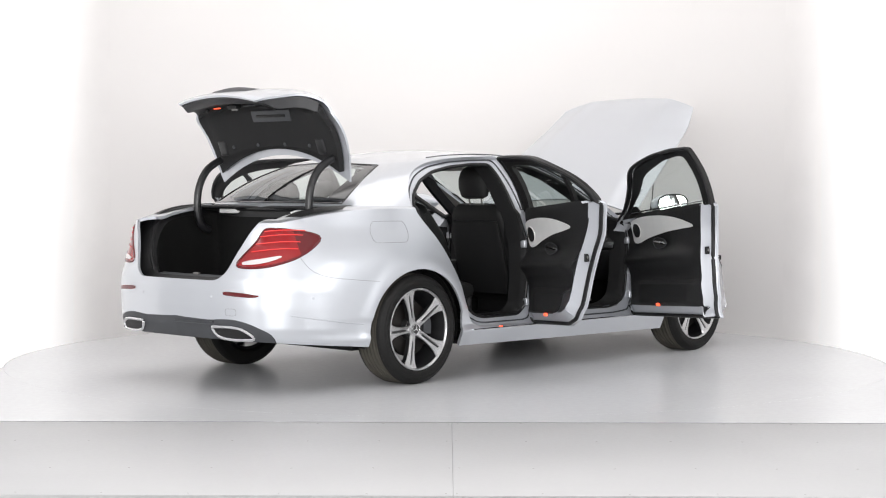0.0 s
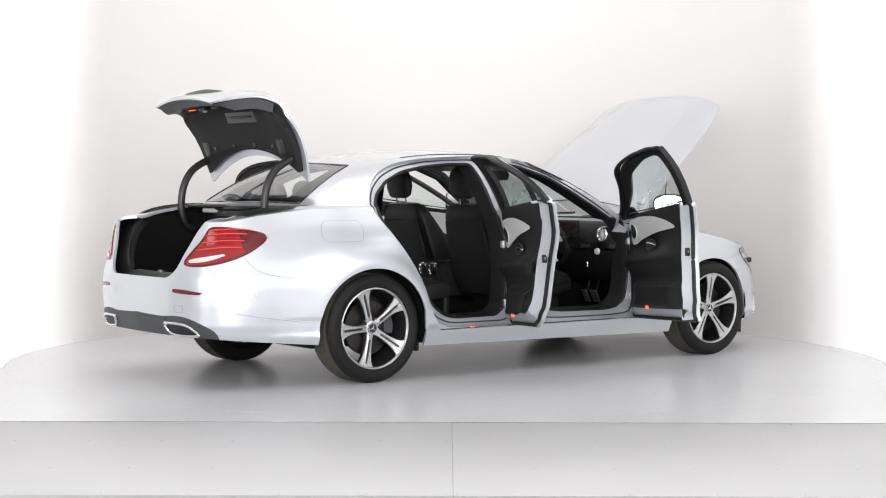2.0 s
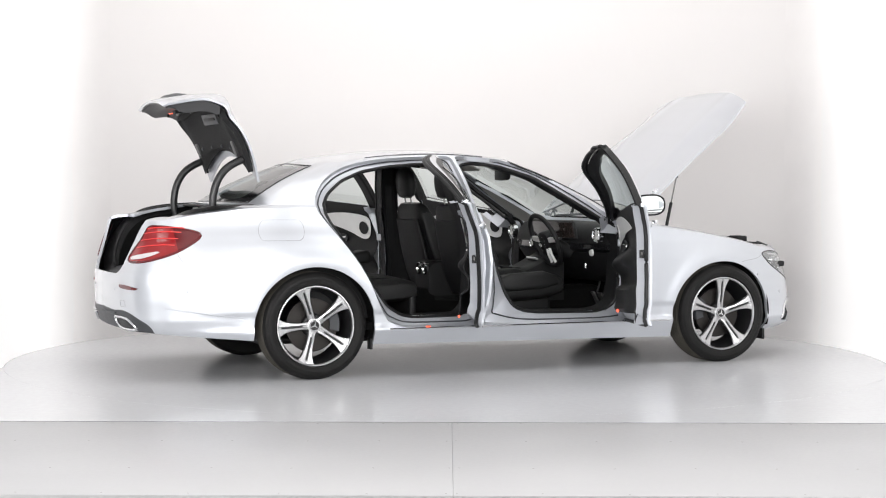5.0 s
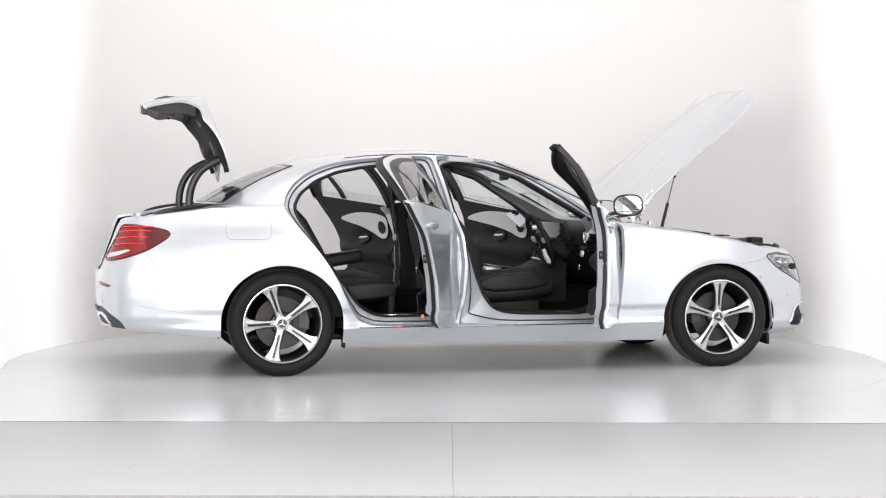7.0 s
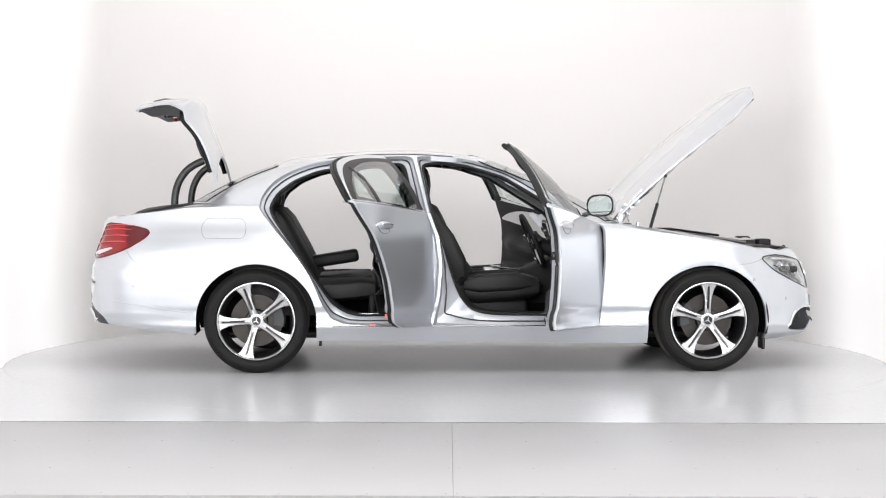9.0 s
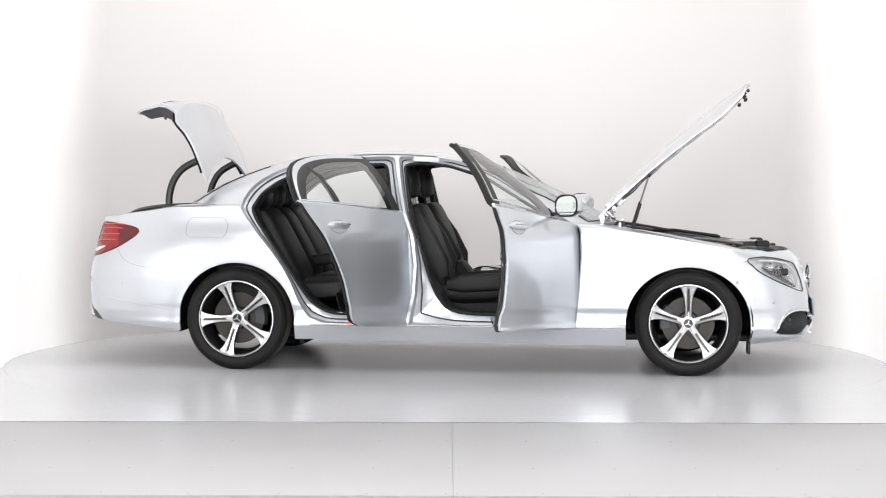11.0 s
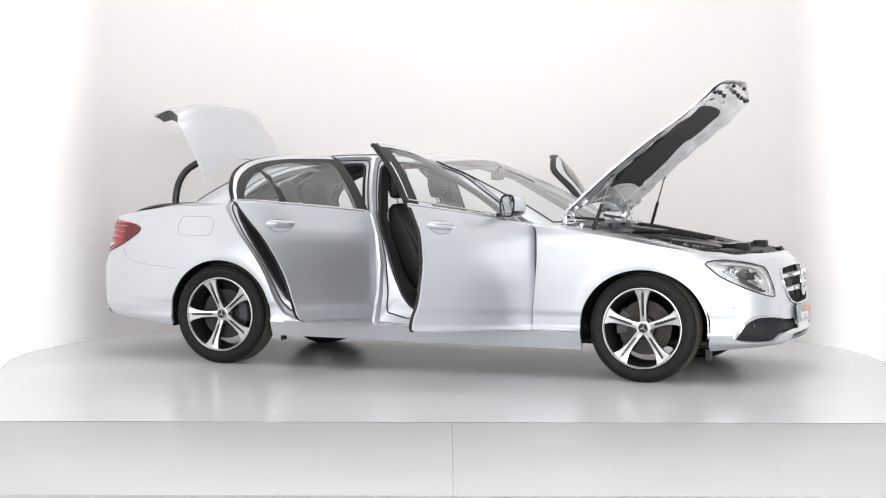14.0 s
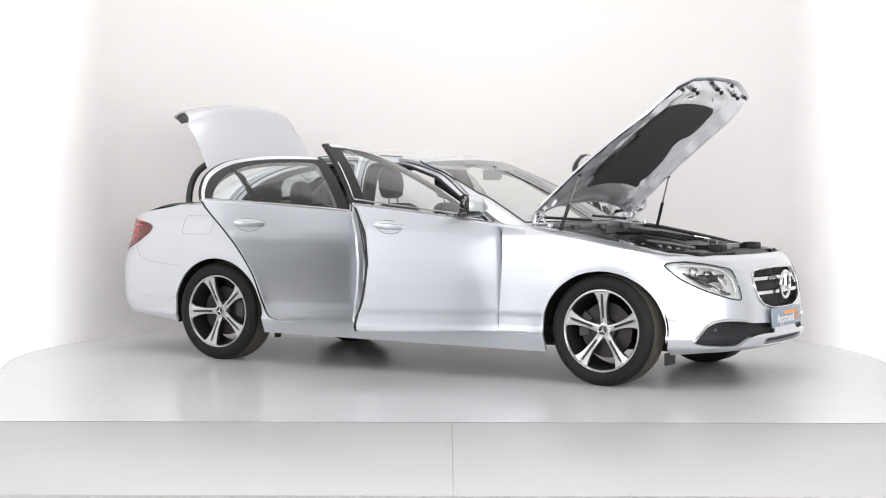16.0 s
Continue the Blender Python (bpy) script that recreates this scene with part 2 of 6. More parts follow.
def build_studio():
    # turntable disc with a bevelled rim
    top = lathe([(0.0005, 0.0), (1.0, 0.0), (2.0, 0.0), (R_DISC - 0.03, 0.0)], 160, "z")
    disc = part("turntable", (top[0], [q[::-1] for q in top[1]]), FLOORGREY)
    tagged(disc, "round pale grey painted turntable floor, glossy", "turntable")
    part("edge_ring", lathe([(R_DISC - 0.03, 0.0), (R_DISC, 0.0), (R_DISC, -0.05)], 160, "z"), FLOORGREY, disc)
    # fixed floor round the disc, up to the boards
    n = 160
    ang = np.linspace(0, 2 * math.pi, n, endpoint=False)
    inner = [(math.cos(a) * (R_DISC + 0.0012), math.sin(a) * (R_DISC + 0.0012), 0.0) for a in ang]
    outer = []
    for a in ang:
        c, s = math.cos(a), math.sin(a)
        k = min(6.0 / max(abs(c), 1e-6), (6.0 if s > 0 else -DECK) / max(abs(s), 1e-6))
        outer.append((c * k, s * k, 0.0))
    fl = part("floor", (inner + outer, [[i, (i + 1) % n, n + (i + 1) % n, n + i][::-1] for i in range(n)]), FLOORGREY)
    tagged(fl, "pale grey painted studio floor round the turntable", "floor", kind="structure")
    # boarded deck in front, two rows of painted boards
    deck = part("deck", slab([(-6, DECK - 12), (6, DECK - 12), (6, DECK - 0.001), (-6, DECK - 0.001)], lambda x, y: (x, y, -0.03), (0, 0, -0.03)), BOARD)
    tagged(deck, "pale grey painted board deck before the turntable", "deck", kind="structure")
    edges = [DECK, -5.21, -7.65, -10.1, -12.5, -15.2]
    for k in range(5):
        for x0, x1 in ((-6, -2.414), (-2.414, 0.026), (0.026, 2.466), (2.466, 6)):
            sx, sy = x1 - x0 - 0.0012, edges[k] - edges[k + 1] - 0.0015
            part("board", rbox(sx, sy, 0.028, 0.0012, ((x0 + x1) / 2, (edges[k] + edges[k + 1]) / 2, -0.0155), 2), BOARD, deck)
    head = lathe([(0.0004, 0.0012), (0.0035, 0.001), (0.0045, 0.0)], 10, "z")
    sm = None
    for y in (DECK - 0.045, -3.84, -4.59, -5.17):
        for k in range(-7, 8):
            for x in ((0.004, 0.048) if k == 0 else (0.026 + 0.345 * k,)):
                at = pose(x + random.uniform(-0.008, 0.008), y + random.uniform(-0.01, 0.01), -0.0015)
                if sm is None:
                    sm = part("screw", head, SCREW, deck, m=at).data
                else:
                    s = new("screw", sm)
                    s.parent, s.matrix_basis = deck, at
    # curved wall: plain back, glowing side panels
    def arc(a0, a1, n, h, r):
        line = [(math.sin(a) * r, math.cos(a) * r) for a in np.linspace(radians(a0), radians(a1), n)]
        line = [(line[0][0], line[0][1] - 0.75)] + line + [(line[-1][0], line[-1][1] - 0.75)]
        p = np.array([[(x, y, z) for z in (0.0, h * 0.33, h * 0.66, h)] for x, y in line])
        return grid(p)
    # unseen upper height is added so that glass and bonnet reflect white
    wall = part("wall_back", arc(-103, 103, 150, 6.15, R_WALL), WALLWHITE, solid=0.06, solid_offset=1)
    tagged(wall, "seamless curved white studio wall with self-glowing side panels", "wall", kind="structure")
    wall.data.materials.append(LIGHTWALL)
    # the wall's side stretches take the emitting white
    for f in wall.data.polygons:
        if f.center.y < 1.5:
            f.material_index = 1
    # an unseen hall that closes the place behind the camera, added for bounce and reflections
    hall = material("pale_hall_wall", (0.70, 0.70, 0.71), 0.8, 0, 0, 0.001, 30, 0.05, 0.8)
    room = [("wall_north", (12.2, 0.1, 6.2), (0, 6.05, 3.1)), ("wall_south", (12.2, 0.1, 6.2), (0, -15.3, 3.1)),
            ("wall_left", (0.1, 21.3, 6.2), (-6.05, -4.6, 3.1)), ("wall_right", (0.1, 21.3, 6.2), (6.05, -4.6, 3.1))]
    for name, size, at in room:
        tagged(part(name, rbox(*size, 0.004, at, 1), hall), "plain pale hall wall, unseen, added for bounce and reflections", "wall", kind="structure")
    tagged(part("ceiling", rbox(12.2, 21.4, 0.1, 0.004, (0, -4.6, 6.25), 1), WALLWHITE), "plain white ceiling, unseen, added for bounce and reflections", "ceiling", kind="structure")
    return disc

# ---- the car: its skin, in its own space (x forward, y to its left side, z up) ----
PLAN = smooth_line([(2.325, 0), (2.313, 0.25), (2.272, 0.48), (2.19, 0.66), (2.06, 0.78), (1.88, 0.852), (1.65, 0.893), (1.35, 0.914), (0.9, 0.922), (0, 0.926), (-0.9, 0.926), (-1.5, 0.922), (-1.9, 0.897),
                    (-2.18, 0.857), (-2.395, 0.786), (-2.525, 0.672), (-2.584, 0.5), (-2.611, 0.25), (-2.62, 0)], 300)
_d = np.gradient(PLAN, axis=0)
_d /= np.linalg.norm(_d, axis=1)[:, None]
NORMAL = np.stack([-_d[:, 1], _d[:, 0]], 1)
NORMAL *= np.where((NORMAL * (PLAN - [0, 0])).sum(1) < 0, -1, 1)[:, None]
ARC = np.concatenate([[0], np.cumsum(np.linalg.norm(np.diff(PLAN, axis=0), axis=1))])
LENGTH = ARC[-1]

def table(x, pairs):
    p = sorted(pairs)
    return np.interp(x, [a for a, _ in p], [b for _, b in p])

def ease(x, a, b):
    t = np.clip((x - a) / (b - a), 0, 1)
    return t * t * (3 - 2 * t)

SIDE_IN = [(0.15, 0.075), (0.20, 0.055), (0.26, 0.03), (0.305, 0.012), (0.33, 0.024), (0.40, 0.019), (0.425, 0.008), (0.6, 0.001), (0.72, 0.0), (0.84, 0.002), (0.90, 0.008), (0.96, 0.022), (1.02, 0.034), (1.08, 0.045)]
FRONT_IN = [(0.2, 0.11), (0.245, 0.02), (0.30, 0.0), (0.36, 0.02), (0.45, 0.028), (0.52, 0.035), (0.60, 0.05), (0.70, 0.085), (0.76, 0.12), (0.80, 0.165), (0.9, 0.25)]
REAR_IN = [(0.25, 0.07), (0.32, 0.03), (0.38, 0.008), (0.5, 0.0), (0.6, 0.0), (0.66, 0.006), (0.74, 0.03), (0.86, 0.065), (0.95, 0.085), (1.05, 0.115)]
TOP_Z = [(2.4, 0.785), (2.2, 0.785), (2.05, 0.775), (1.85, 0.785), (1.65, 0.825), (1.3, 0.888), (0.95, 0.94), (0.7, 0.965), (0.3, 0.99), (0, 1.01), (-0.6, 1.04), (-1.2, 1.065), (-1.6, 1.07), (-1.9, 1.065), (-2.2, 1.03), (-2.45, 0.99), (-2.6, 0.99)]
LOW_Z = [(2.4, 0.226), (2.1, 0.214), (1.87, 0.196), (1.1, 0.185), (-1.07, 0.205), (-1.87, 0.252), (-2.3, 0.288), (-2.5, 0.305), (-2.7, 0.315)]
ROLL = [(2.4, 0.02), (2.1, 0.03), (1.9, 0.10), (1.6, 0.15), (1.0, 0.13), (0.85, 0.05), (0.6, 0.035), (-1.2, 0.035), (-1.5, 0.06), (-1.75, 0.16), (-2.1, 0.20), (-2.4, 0.18), (-2.6, 0.1)]

def inset(x, z):
    s, f, r = (np.interp(z, [a for a, _ in k], [b for _, b in k]) for k in (SIDE_IN, FRONT_IN, REAR_IN))
    a, b = ease(x, 1.55, 2.25), ease(-x, 1.7, 2.5)
    flare = 0
    for wx in (1.4695, -1.4695):
        rr = np.sqrt((x - wx) ** 2 + (z - 0.335) ** 2)
        flare = flare - 0.009 * np.exp(-((rr - 0.40) / 0.055) ** 2)
    lean = 0.042 * ease(-x, 1.25, 1.65) * (1 - ease(-x, 2.05, 2.40)) * ease(z, 0.74, 0.98)
    return s * (1 - a) * (1 - b) + f * a + r * b + flare + lean

def side_y(x, z):
    """Half width of the lower flank."""
    k = np.argsort(PLAN[20:-20, 0])
    return np.interp(x, PLAN[20:-20, 0][k], PLAN[20:-20, 1][k]) - inset(x, z)

def lower_skin():
    """The right flank from the nose to the tail: columns x, y, z, way from the nose, way from the tail."""
    rows = []
    nv, nr = 56, 8
    for i in range(len(PLAN)):
        x, y = PLAN[i]
        zt, zb = table(x, TOP_Z), table(x, LOW_Z)
        col = []
        for v in np.linspace(0, 1, nv):
            z = zb + (zt - zb) * v
            k = inset(x, z)
            col.append((x - NORMAL[i, 0] * k, -(y - NORMAL[i, 1] * k), z, ARC[i], LENGTH - ARC[i]))
        k0, ro = inset(x, zt), table(x, ROLL)
        for w in np.linspace(0, 1, nr + 1)[1:]:
            k = k0 + ro * (1 - math.cos(w * math.pi / 2)) * 0.6 + ro * 0.4 * w
            col.append((x - NORMAL[i, 0] * k, -max(0.0, y - NORMAL[i, 1] * k), zt + min(0.022, ro * 0.3) * math.sin(w * math.pi / 2), ARC[i], LENGTH - ARC[i]))
        rows.append(col)
    v, f = grid(np.array(rows))
    return v, [q[::-1] for q in f]

BASE = [(1.0, 0, 0.965), (0.97, 0.35, 0.965), (0.88, 0.60, 0.965), (0.74, 0.80, 0.958), (0.45, 0.852, 0.985), (0.0, 0.866, 1.015), (-0.5, 0.866, 1.04), (-1.0, 0.86, 1.065),
        (-1.35, 0.845, 1.075), (-1.62, 0.79, 1.083), (-1.80, 0.66, 1.085), (-1.92, 0.36, 1.09), (-1.96, 0, 1.09)]
RAIL = [(0.06, 0, 1.405), (0.04, 0.32, 1.398), (-0.01, 0.515, 1.390), (-0.12, 0.60, 1.392), (-0.24, 0.625, 1.398), (-0.42, 0.635, 1.408), (-0.64, 0.635, 1.408), (-0.85, 0.625, 1.398),
        (-1.04, 0.60, 1.378), (-1.18, 0.54, 1.362), (-1.27, 0.44, 1.358), (-1.33, 0.25, 1.362), (-1.35, 0, 1.366)]

def house_skin():
    """The right half of the glasshouse and roof: columns x, y, z, way round (0 to 1), way up (0 to 2)."""
    n = 150
    a, b = smooth_line(np.hstack([BASE, RAIL]), n)[:, :3], smooth_line(np.hstack([BASE, RAIL]), n)[:, 3:]
    rows = []
    for i in range(n):
        p, q, u = a[i], b[i], i / (n - 1)
        xc = np.clip(q[0] * 0.92 - 0.05, -1.25, 0.0)
        c = np.array([xc, 0, 1.457 - 0.055 * ((xc + 0.5) / 0.56) ** 2 * (1 if xc > -0.5 else 0.62)])
        out = np.array([p[0] - q[0], p[1] - q[1], 0])
        out = np.array([0, 1, 0.0]) * 0.022 + np.array([np.sign(out[0]) * 0.02 * (abs(out[0]) > 0.5), 0, 0.018])
        col = []
        for v in np.linspace(0, 1, 34):
            col.append((*(p + (q - p) * v + out * math.sin(math.pi * v)), u, v))
        for v in np.linspace(0, 1, 12)[1:]:
            k = v ** 0.9
            m = q + (c - q) * k
            m[2] = q[2] + (c[2] - q[2]) * (1 - (1 - v) ** 1.7)
            col.append((*m, u, 1 + v))
        rows.append([(x, -abs(y), z, u_, v_) for x, y, z, u_, v_ in col])
    v, f = grid(np.array(rows))
    return v, [q[::-1] for q in f]

def arch(wx, rx, rz):
    def fn(v):
        dx, dz = np.abs(v[:, 0] - wx) / rx, np.maximum(v[:, 2] - 0.335, 0) / rz
        k = np.sqrt(dx ** 2 + dz ** 2) - 1
        return np.where(np.abs(v[:, 0] - wx) < 0.7, k * 0.38, 1.0)
    return fn

ROOF_CUT = [(-1.452, 1.063), (-1.438, 1.136), (-1.372, 1.227), (-1.262, 1.299), (-1.116, 1.352), (-0.933, 1.383), (-0.712, 1.398), (-0.50, 1.405)]
REAR_DOOR = rounded([tuple(p) for p in smooth_line(ROOF_CUT, 30)] + [(-0.455, 1.398), (-0.375, 1.05), (-0.312, 0.88), (-0.29, 0.70), (-0.305, 0.5), (-0.352, 0.305), (-0.88, 0.312)]
                    + [tuple(p) for p in smooth_line([(-0.985, 0.345), (-1.05, 0.45), (-1.115, 0.60), (-1.21, 0.75), (-1.33, 0.90), (-1.425, 1.02)], 16)], 0.02, 3)
FRONT_DOOR = rounded([(-0.432, 1.404)] + [tuple(p) for p in smooth_line([(-0.30, 1.404), (-0.08, 1.382), (0.184, 1.303), (0.411, 1.172), (0.60, 1.045), (0.70, 0.985)], 22)]
                     + [(0.775, 0.955), (0.79, 0.92), (0.795, 0.75), (0.78, 0.55), (0.755, 0.298), (-0.334, 0.294), (-0.286, 0.5), (-0.271, 0.70), (-0.293, 0.88), (-0.356, 1.05)], 0.02, 3)
BELT = [(0.75, 0.985), (0.3, 1.008), (0, 1.025), (-0.6, 1.055), (-1.2, 1.078), (-1.5, 1.085)]

def belt(x):
    return table(x, BELT)

def joined5(a, b):
    k = len(a[0])
    return list(a[0]) + list(b[0]), a[1] + [[i + k for i in q] for q in b[1]]

def build_shell():
    """Cuts the skin into panels. All of the right side."""
    low, house = lower_skin(), house_skin()
    out = {}
    for wx, rx, rz in ((-1.4695, 0.388, 0.368), (1.4695, 0.396, 0.360)):
        _, low = split(low, arch(wx, rx, rz))
    out["fd_low"], low = split(low, inside(FRONT_DOOR))
    out["rd_low"], low = split(low, inside(REAR_DOOR))
    out["fd_up"], house = split(house, inside(FRONT_DOOR))
    out["rd_up"], house = split(house, inside(REAR_DOOR))
    for key in ("fd_up", "rd_up"):
        out[key], cap = split(out[key], lambda v: v[:, 4] - 1.001)
        house = joined5(house, cap)
    # boot opening, lamps and bumper openings, by the way along the skin and the height
    _, low = split(low, inside(rounded([(-0.2, 0.655), (0.36, 0.655), (0.43, 0.70), (0.48, 0.80), (0.56, 0.93), (0.68, 1.05), (0.70, 1.3), (-0.2, 1.3)], 0.05), (4, 2)))
    out["tail"], low = split(low, inside(smooth_line(TAIL, 60, True), (4, 2)))
    out["head"], low = split(low, inside(smooth_line(HEAD, 60, True), (3, 2)))
    out["diffuser"], low = split(low, inside(smooth_line(DIFFUSER, 60, True), (4, 2)))
    out["grille"], low = split(low, inside(rounded(GRILLE, 0.05), (3, 2)))
    out["intake"], low = split(low, inside(smooth_line(INTAKE, 60, True), (3, 2)))
    out["slot"], low = split(low, inside(rounded(SLOT, 0.012), (3, 2)))
    out["sill"], low = split(low, inside([(-1.2, 0.0), (-1.2, 0.299), (1.2, 0.299), (1.2, 0.0)]))
    out["low"] = low
    # windscreen and rear window, by the way round and up
    out["screen"], house = split(house, inside(rounded([(-0.2, 0.03), (0.185, 0.03), (0.20, 0.95), (-0.2, 0.965)], 0.05), (3, 4)))
    out["rear_pane"], house = split(house, inside(rounded([(1.2, 0.04), (0.845, 0.04), (0.845, 0.90), (1.2, 0.95)], 0.05), (3, 4)))
    out["house"] = house
    return out

TAIL = [(0.505, 0.745), (0.536, 0.796), (0.628, 0.884), (0.688, 0.950), (0.78, 0.957), (0.89, 0.950), (1.03, 0.930), (1.085, 0.902), (1.03, 0.852), (0.908, 0.79), (0.744, 0.746), (0.596, 0.733)]
HEAD = [(0.55, 0.535), (0.562, 0.628), (0.592, 0.705), (0.68, 0.726), (0.784, 0.741), (0.90, 0.753), (0.98, 0.757), (1.085, 0.742), (1.044, 0.697), (0.972, 0.648), (0.832, 0.590), (0.68, 0.546), (0.60, 0.532)]
DIFFUSER = [(-0.3, 0.43), (0.1, 0.43), (0.30, 0.425), (0.40, 0.432), (0.52, 0.430), (0.652, 0.398), (0.77, 0.325), (0.7, 0.2), (0, 0.2), (-0.3, 0.2)]
GRILLE = [(-0.3, 0.462), (0.20, 0.464), (0.345, 0.50), (0.405, 0.60), (0.372, 0.70), (-0.3, 0.712)]
INTAKE = [(0.20, 0.318), (0.20, 0.372), (0.35, 0.380), (0.476, 0.388), (0.60, 0.402), (0.724, 0.404), (0.808, 0.378), (0.86, 0.325), (0.90, 0.278), (0.864, 0.262), (0.752, 0.252), (0.60, 0.253), (0.54, 0.282), (0.47, 0.306), (0.33, 0.316)]
SLOT = [(-0.3, 0.248), (0.34, 0.252), (0.31, 0.285), (-0.3, 0.292)]

def flank_pair(name, mesh, mat, parent, **k):
    """The two sides of a panel joined across the middle of the car."""
    bm = bmesh.new()
    v, f = joined(mesh, mirrored(mesh))
    used = {}
    for q in f:
        for i in q:
            if i not in used:
                used[i] = bm.verts.new(v[i])
        try:
            bm.faces.new([used[i] for i in q])
        except ValueError:
            pass
    bmesh.ops.remove_doubles(bm, verts=bm.verts[:], dist=0.0004)
    return part(name, bm, mat, parent, **k)

car = tagged(new("car"), "silver four-door saloon car with all doors, bonnet and boot lid open", "car")
SHELL = build_shell()

def build_body():
    body = flank_pair("body", SHELL["low"], PAINT, car, solid=0.018, solid_offset=-1, mats=[PAINT, BLACK, PAINT_IN])
    for m in (SHELL["sill"], mirrored(SHELL["sill"])):
        part("sill", m, PAINT, body, solid=0.02, mats=[PAINT, BLACK])
    flank_pair("roof", SHELL["house"], PAINT, car, solid=0.03, solid_offset=-1, mats=[PAINT, LINER, PAINT_IN])
    flank_pair("windscreen", SHELL["screen"], PANE, car, label="clear windscreen glass")
    pane, border = split(SHELL["rear_pane"], inside(rounded([(1.2, 0.09), (0.878, 0.10), (0.872, 0.86), (1.2, 0.925)], 0.05), (3, 4)))
    back = flank_pair("rear_window", pane, PANE, car, label="tinted rear window glass")
    flank_pair("window_border", border, GLOSSBLACK, back, label="black rear window border", solid=0.004)
    return body

_low, _house = np.array(lower_skin()[0]), np.array(house_skin()[0])
_low, _house = _low.reshape(300, -1, 5)[::2], _house.reshape(150, -1, 5)
_tri = []
for _g, _keep in ((_low, lambda c: c[1] < -0.6 and abs(c[0]) < 2.2), (_house, lambda c: 0.17 < c[3] < 0.83 and c[4] <= 1.25)):
    for _i in range(_g.shape[0] - 1):
        for _j in range(_g.shape[1] - 1):
            if _keep(_g[_i, _j]):
                _a, _b, _c, _e = _g[_i, _j, :3], _g[_i + 1, _j, :3], _g[_i + 1, _j + 1, :3], _g[_i, _j + 1, :3]
                _tri += [(_a, _b, _c), (_a, _c, _e)]
TRI = np.array(_tri)
TRI_LO, TRI_HI = TRI[:, :, 0].min(1), TRI[:, :, 0].max(1)
CLOUD = TRI[:, 0]

def skin_y(x, z):
    """Half width of the closed car at (x, z), flank or glasshouse."""
    d = (CLOUD[:, 0] - x) ** 2 + (CLOUD[:, 2] - z) ** 2
    t = TRI[(TRI_LO <= x) & (TRI_HI >= x)]
    if len(t):
        a, b, c = t[:, 0], t[:, 1], t[:, 2]
        den = (b[:, 2] - c[:, 2]) * (a[:, 0] - c[:, 0]) + (c[:, 0] - b[:, 0]) * (a[:, 2] - c[:, 2])
        den = np.where(np.abs(den) < 1e-12, 1e-12, den)
        u = ((b[:, 2] - c[:, 2]) * (x - c[:, 0]) + (c[:, 0] - b[:, 0]) * (z - c[:, 2])) / den
        w = ((c[:, 2] - a[:, 2]) * (x - c[:, 0]) + (a[:, 0] - c[:, 0]) * (z - c[:, 2])) / den
        hit = (u > -1e-6) & (w > -1e-6) & (u + w < 1 + 1e-6)
        if hit.any():
            return float(-(u * a[:, 1] + w * b[:, 1] + (1 - u - w) * c[:, 1])[hit].min())
    k = np.argpartition(d, 6)[:6]
    w = 1 / (d[k] + 1e-6)
    return float(-(CLOUD[k, 1] * w).sum() / w.sum())

# ---- wheels ----
WHEEL_R = 0.338

SPOKE = [(0.040, 0.024, -0.072), (0.075, 0.0225, -0.080), (0.11, 0.0225, -0.086), (0.145, 0.0255, -0.091), (0.18, 0.032, -0.096), (0.205, 0.040, -0.100), (0.224, 0.050, -0.104), (0.240, 0.066, -0.107)]

def spoke_mesh():
    """The machined face of one spoke pointing up: slim at the hub, flaring into the rim, with a groove along it."""
    secs = []
    for k, (r, w, y) in enumerate(SPOKE):
        g, d = 0.0048, 0.008 if 0 < k < 6 else 0.0015
        secs.append([(-w, y + 0.006, r), (-w + 0.004, y, r), (-g - 0.004, y - 0.002, r), (-g, y + d, r), (g, y + d, r), (g + 0.004, y - 0.002, r), (w - 0.004, y, r), (w, y + 0.006, r), (w * 0.97, y + 0.011, r), (-w * 0.97, y + 0.011, r)])
    return loft(secs)

def spoke_back_mesh():
    """The dark painted flanks behind the face."""
    groove = loft([[(-0.0048, y + 0.0025, r), (0.0048, y + 0.0025, r), (0.0040, y + 0.012, r), (-0.0040, y + 0.012, r)] for r, w, y in SPOKE[1:-1]])
    return joined(groove, loft([[(-w * 0.96, y + 0.0115, r), (w * 0.96, y + 0.0115, r), (w * 0.80, y + 0.045, r), (-w * 0.80, y + 0.045, r)] for r, w, y in SPOKE]))

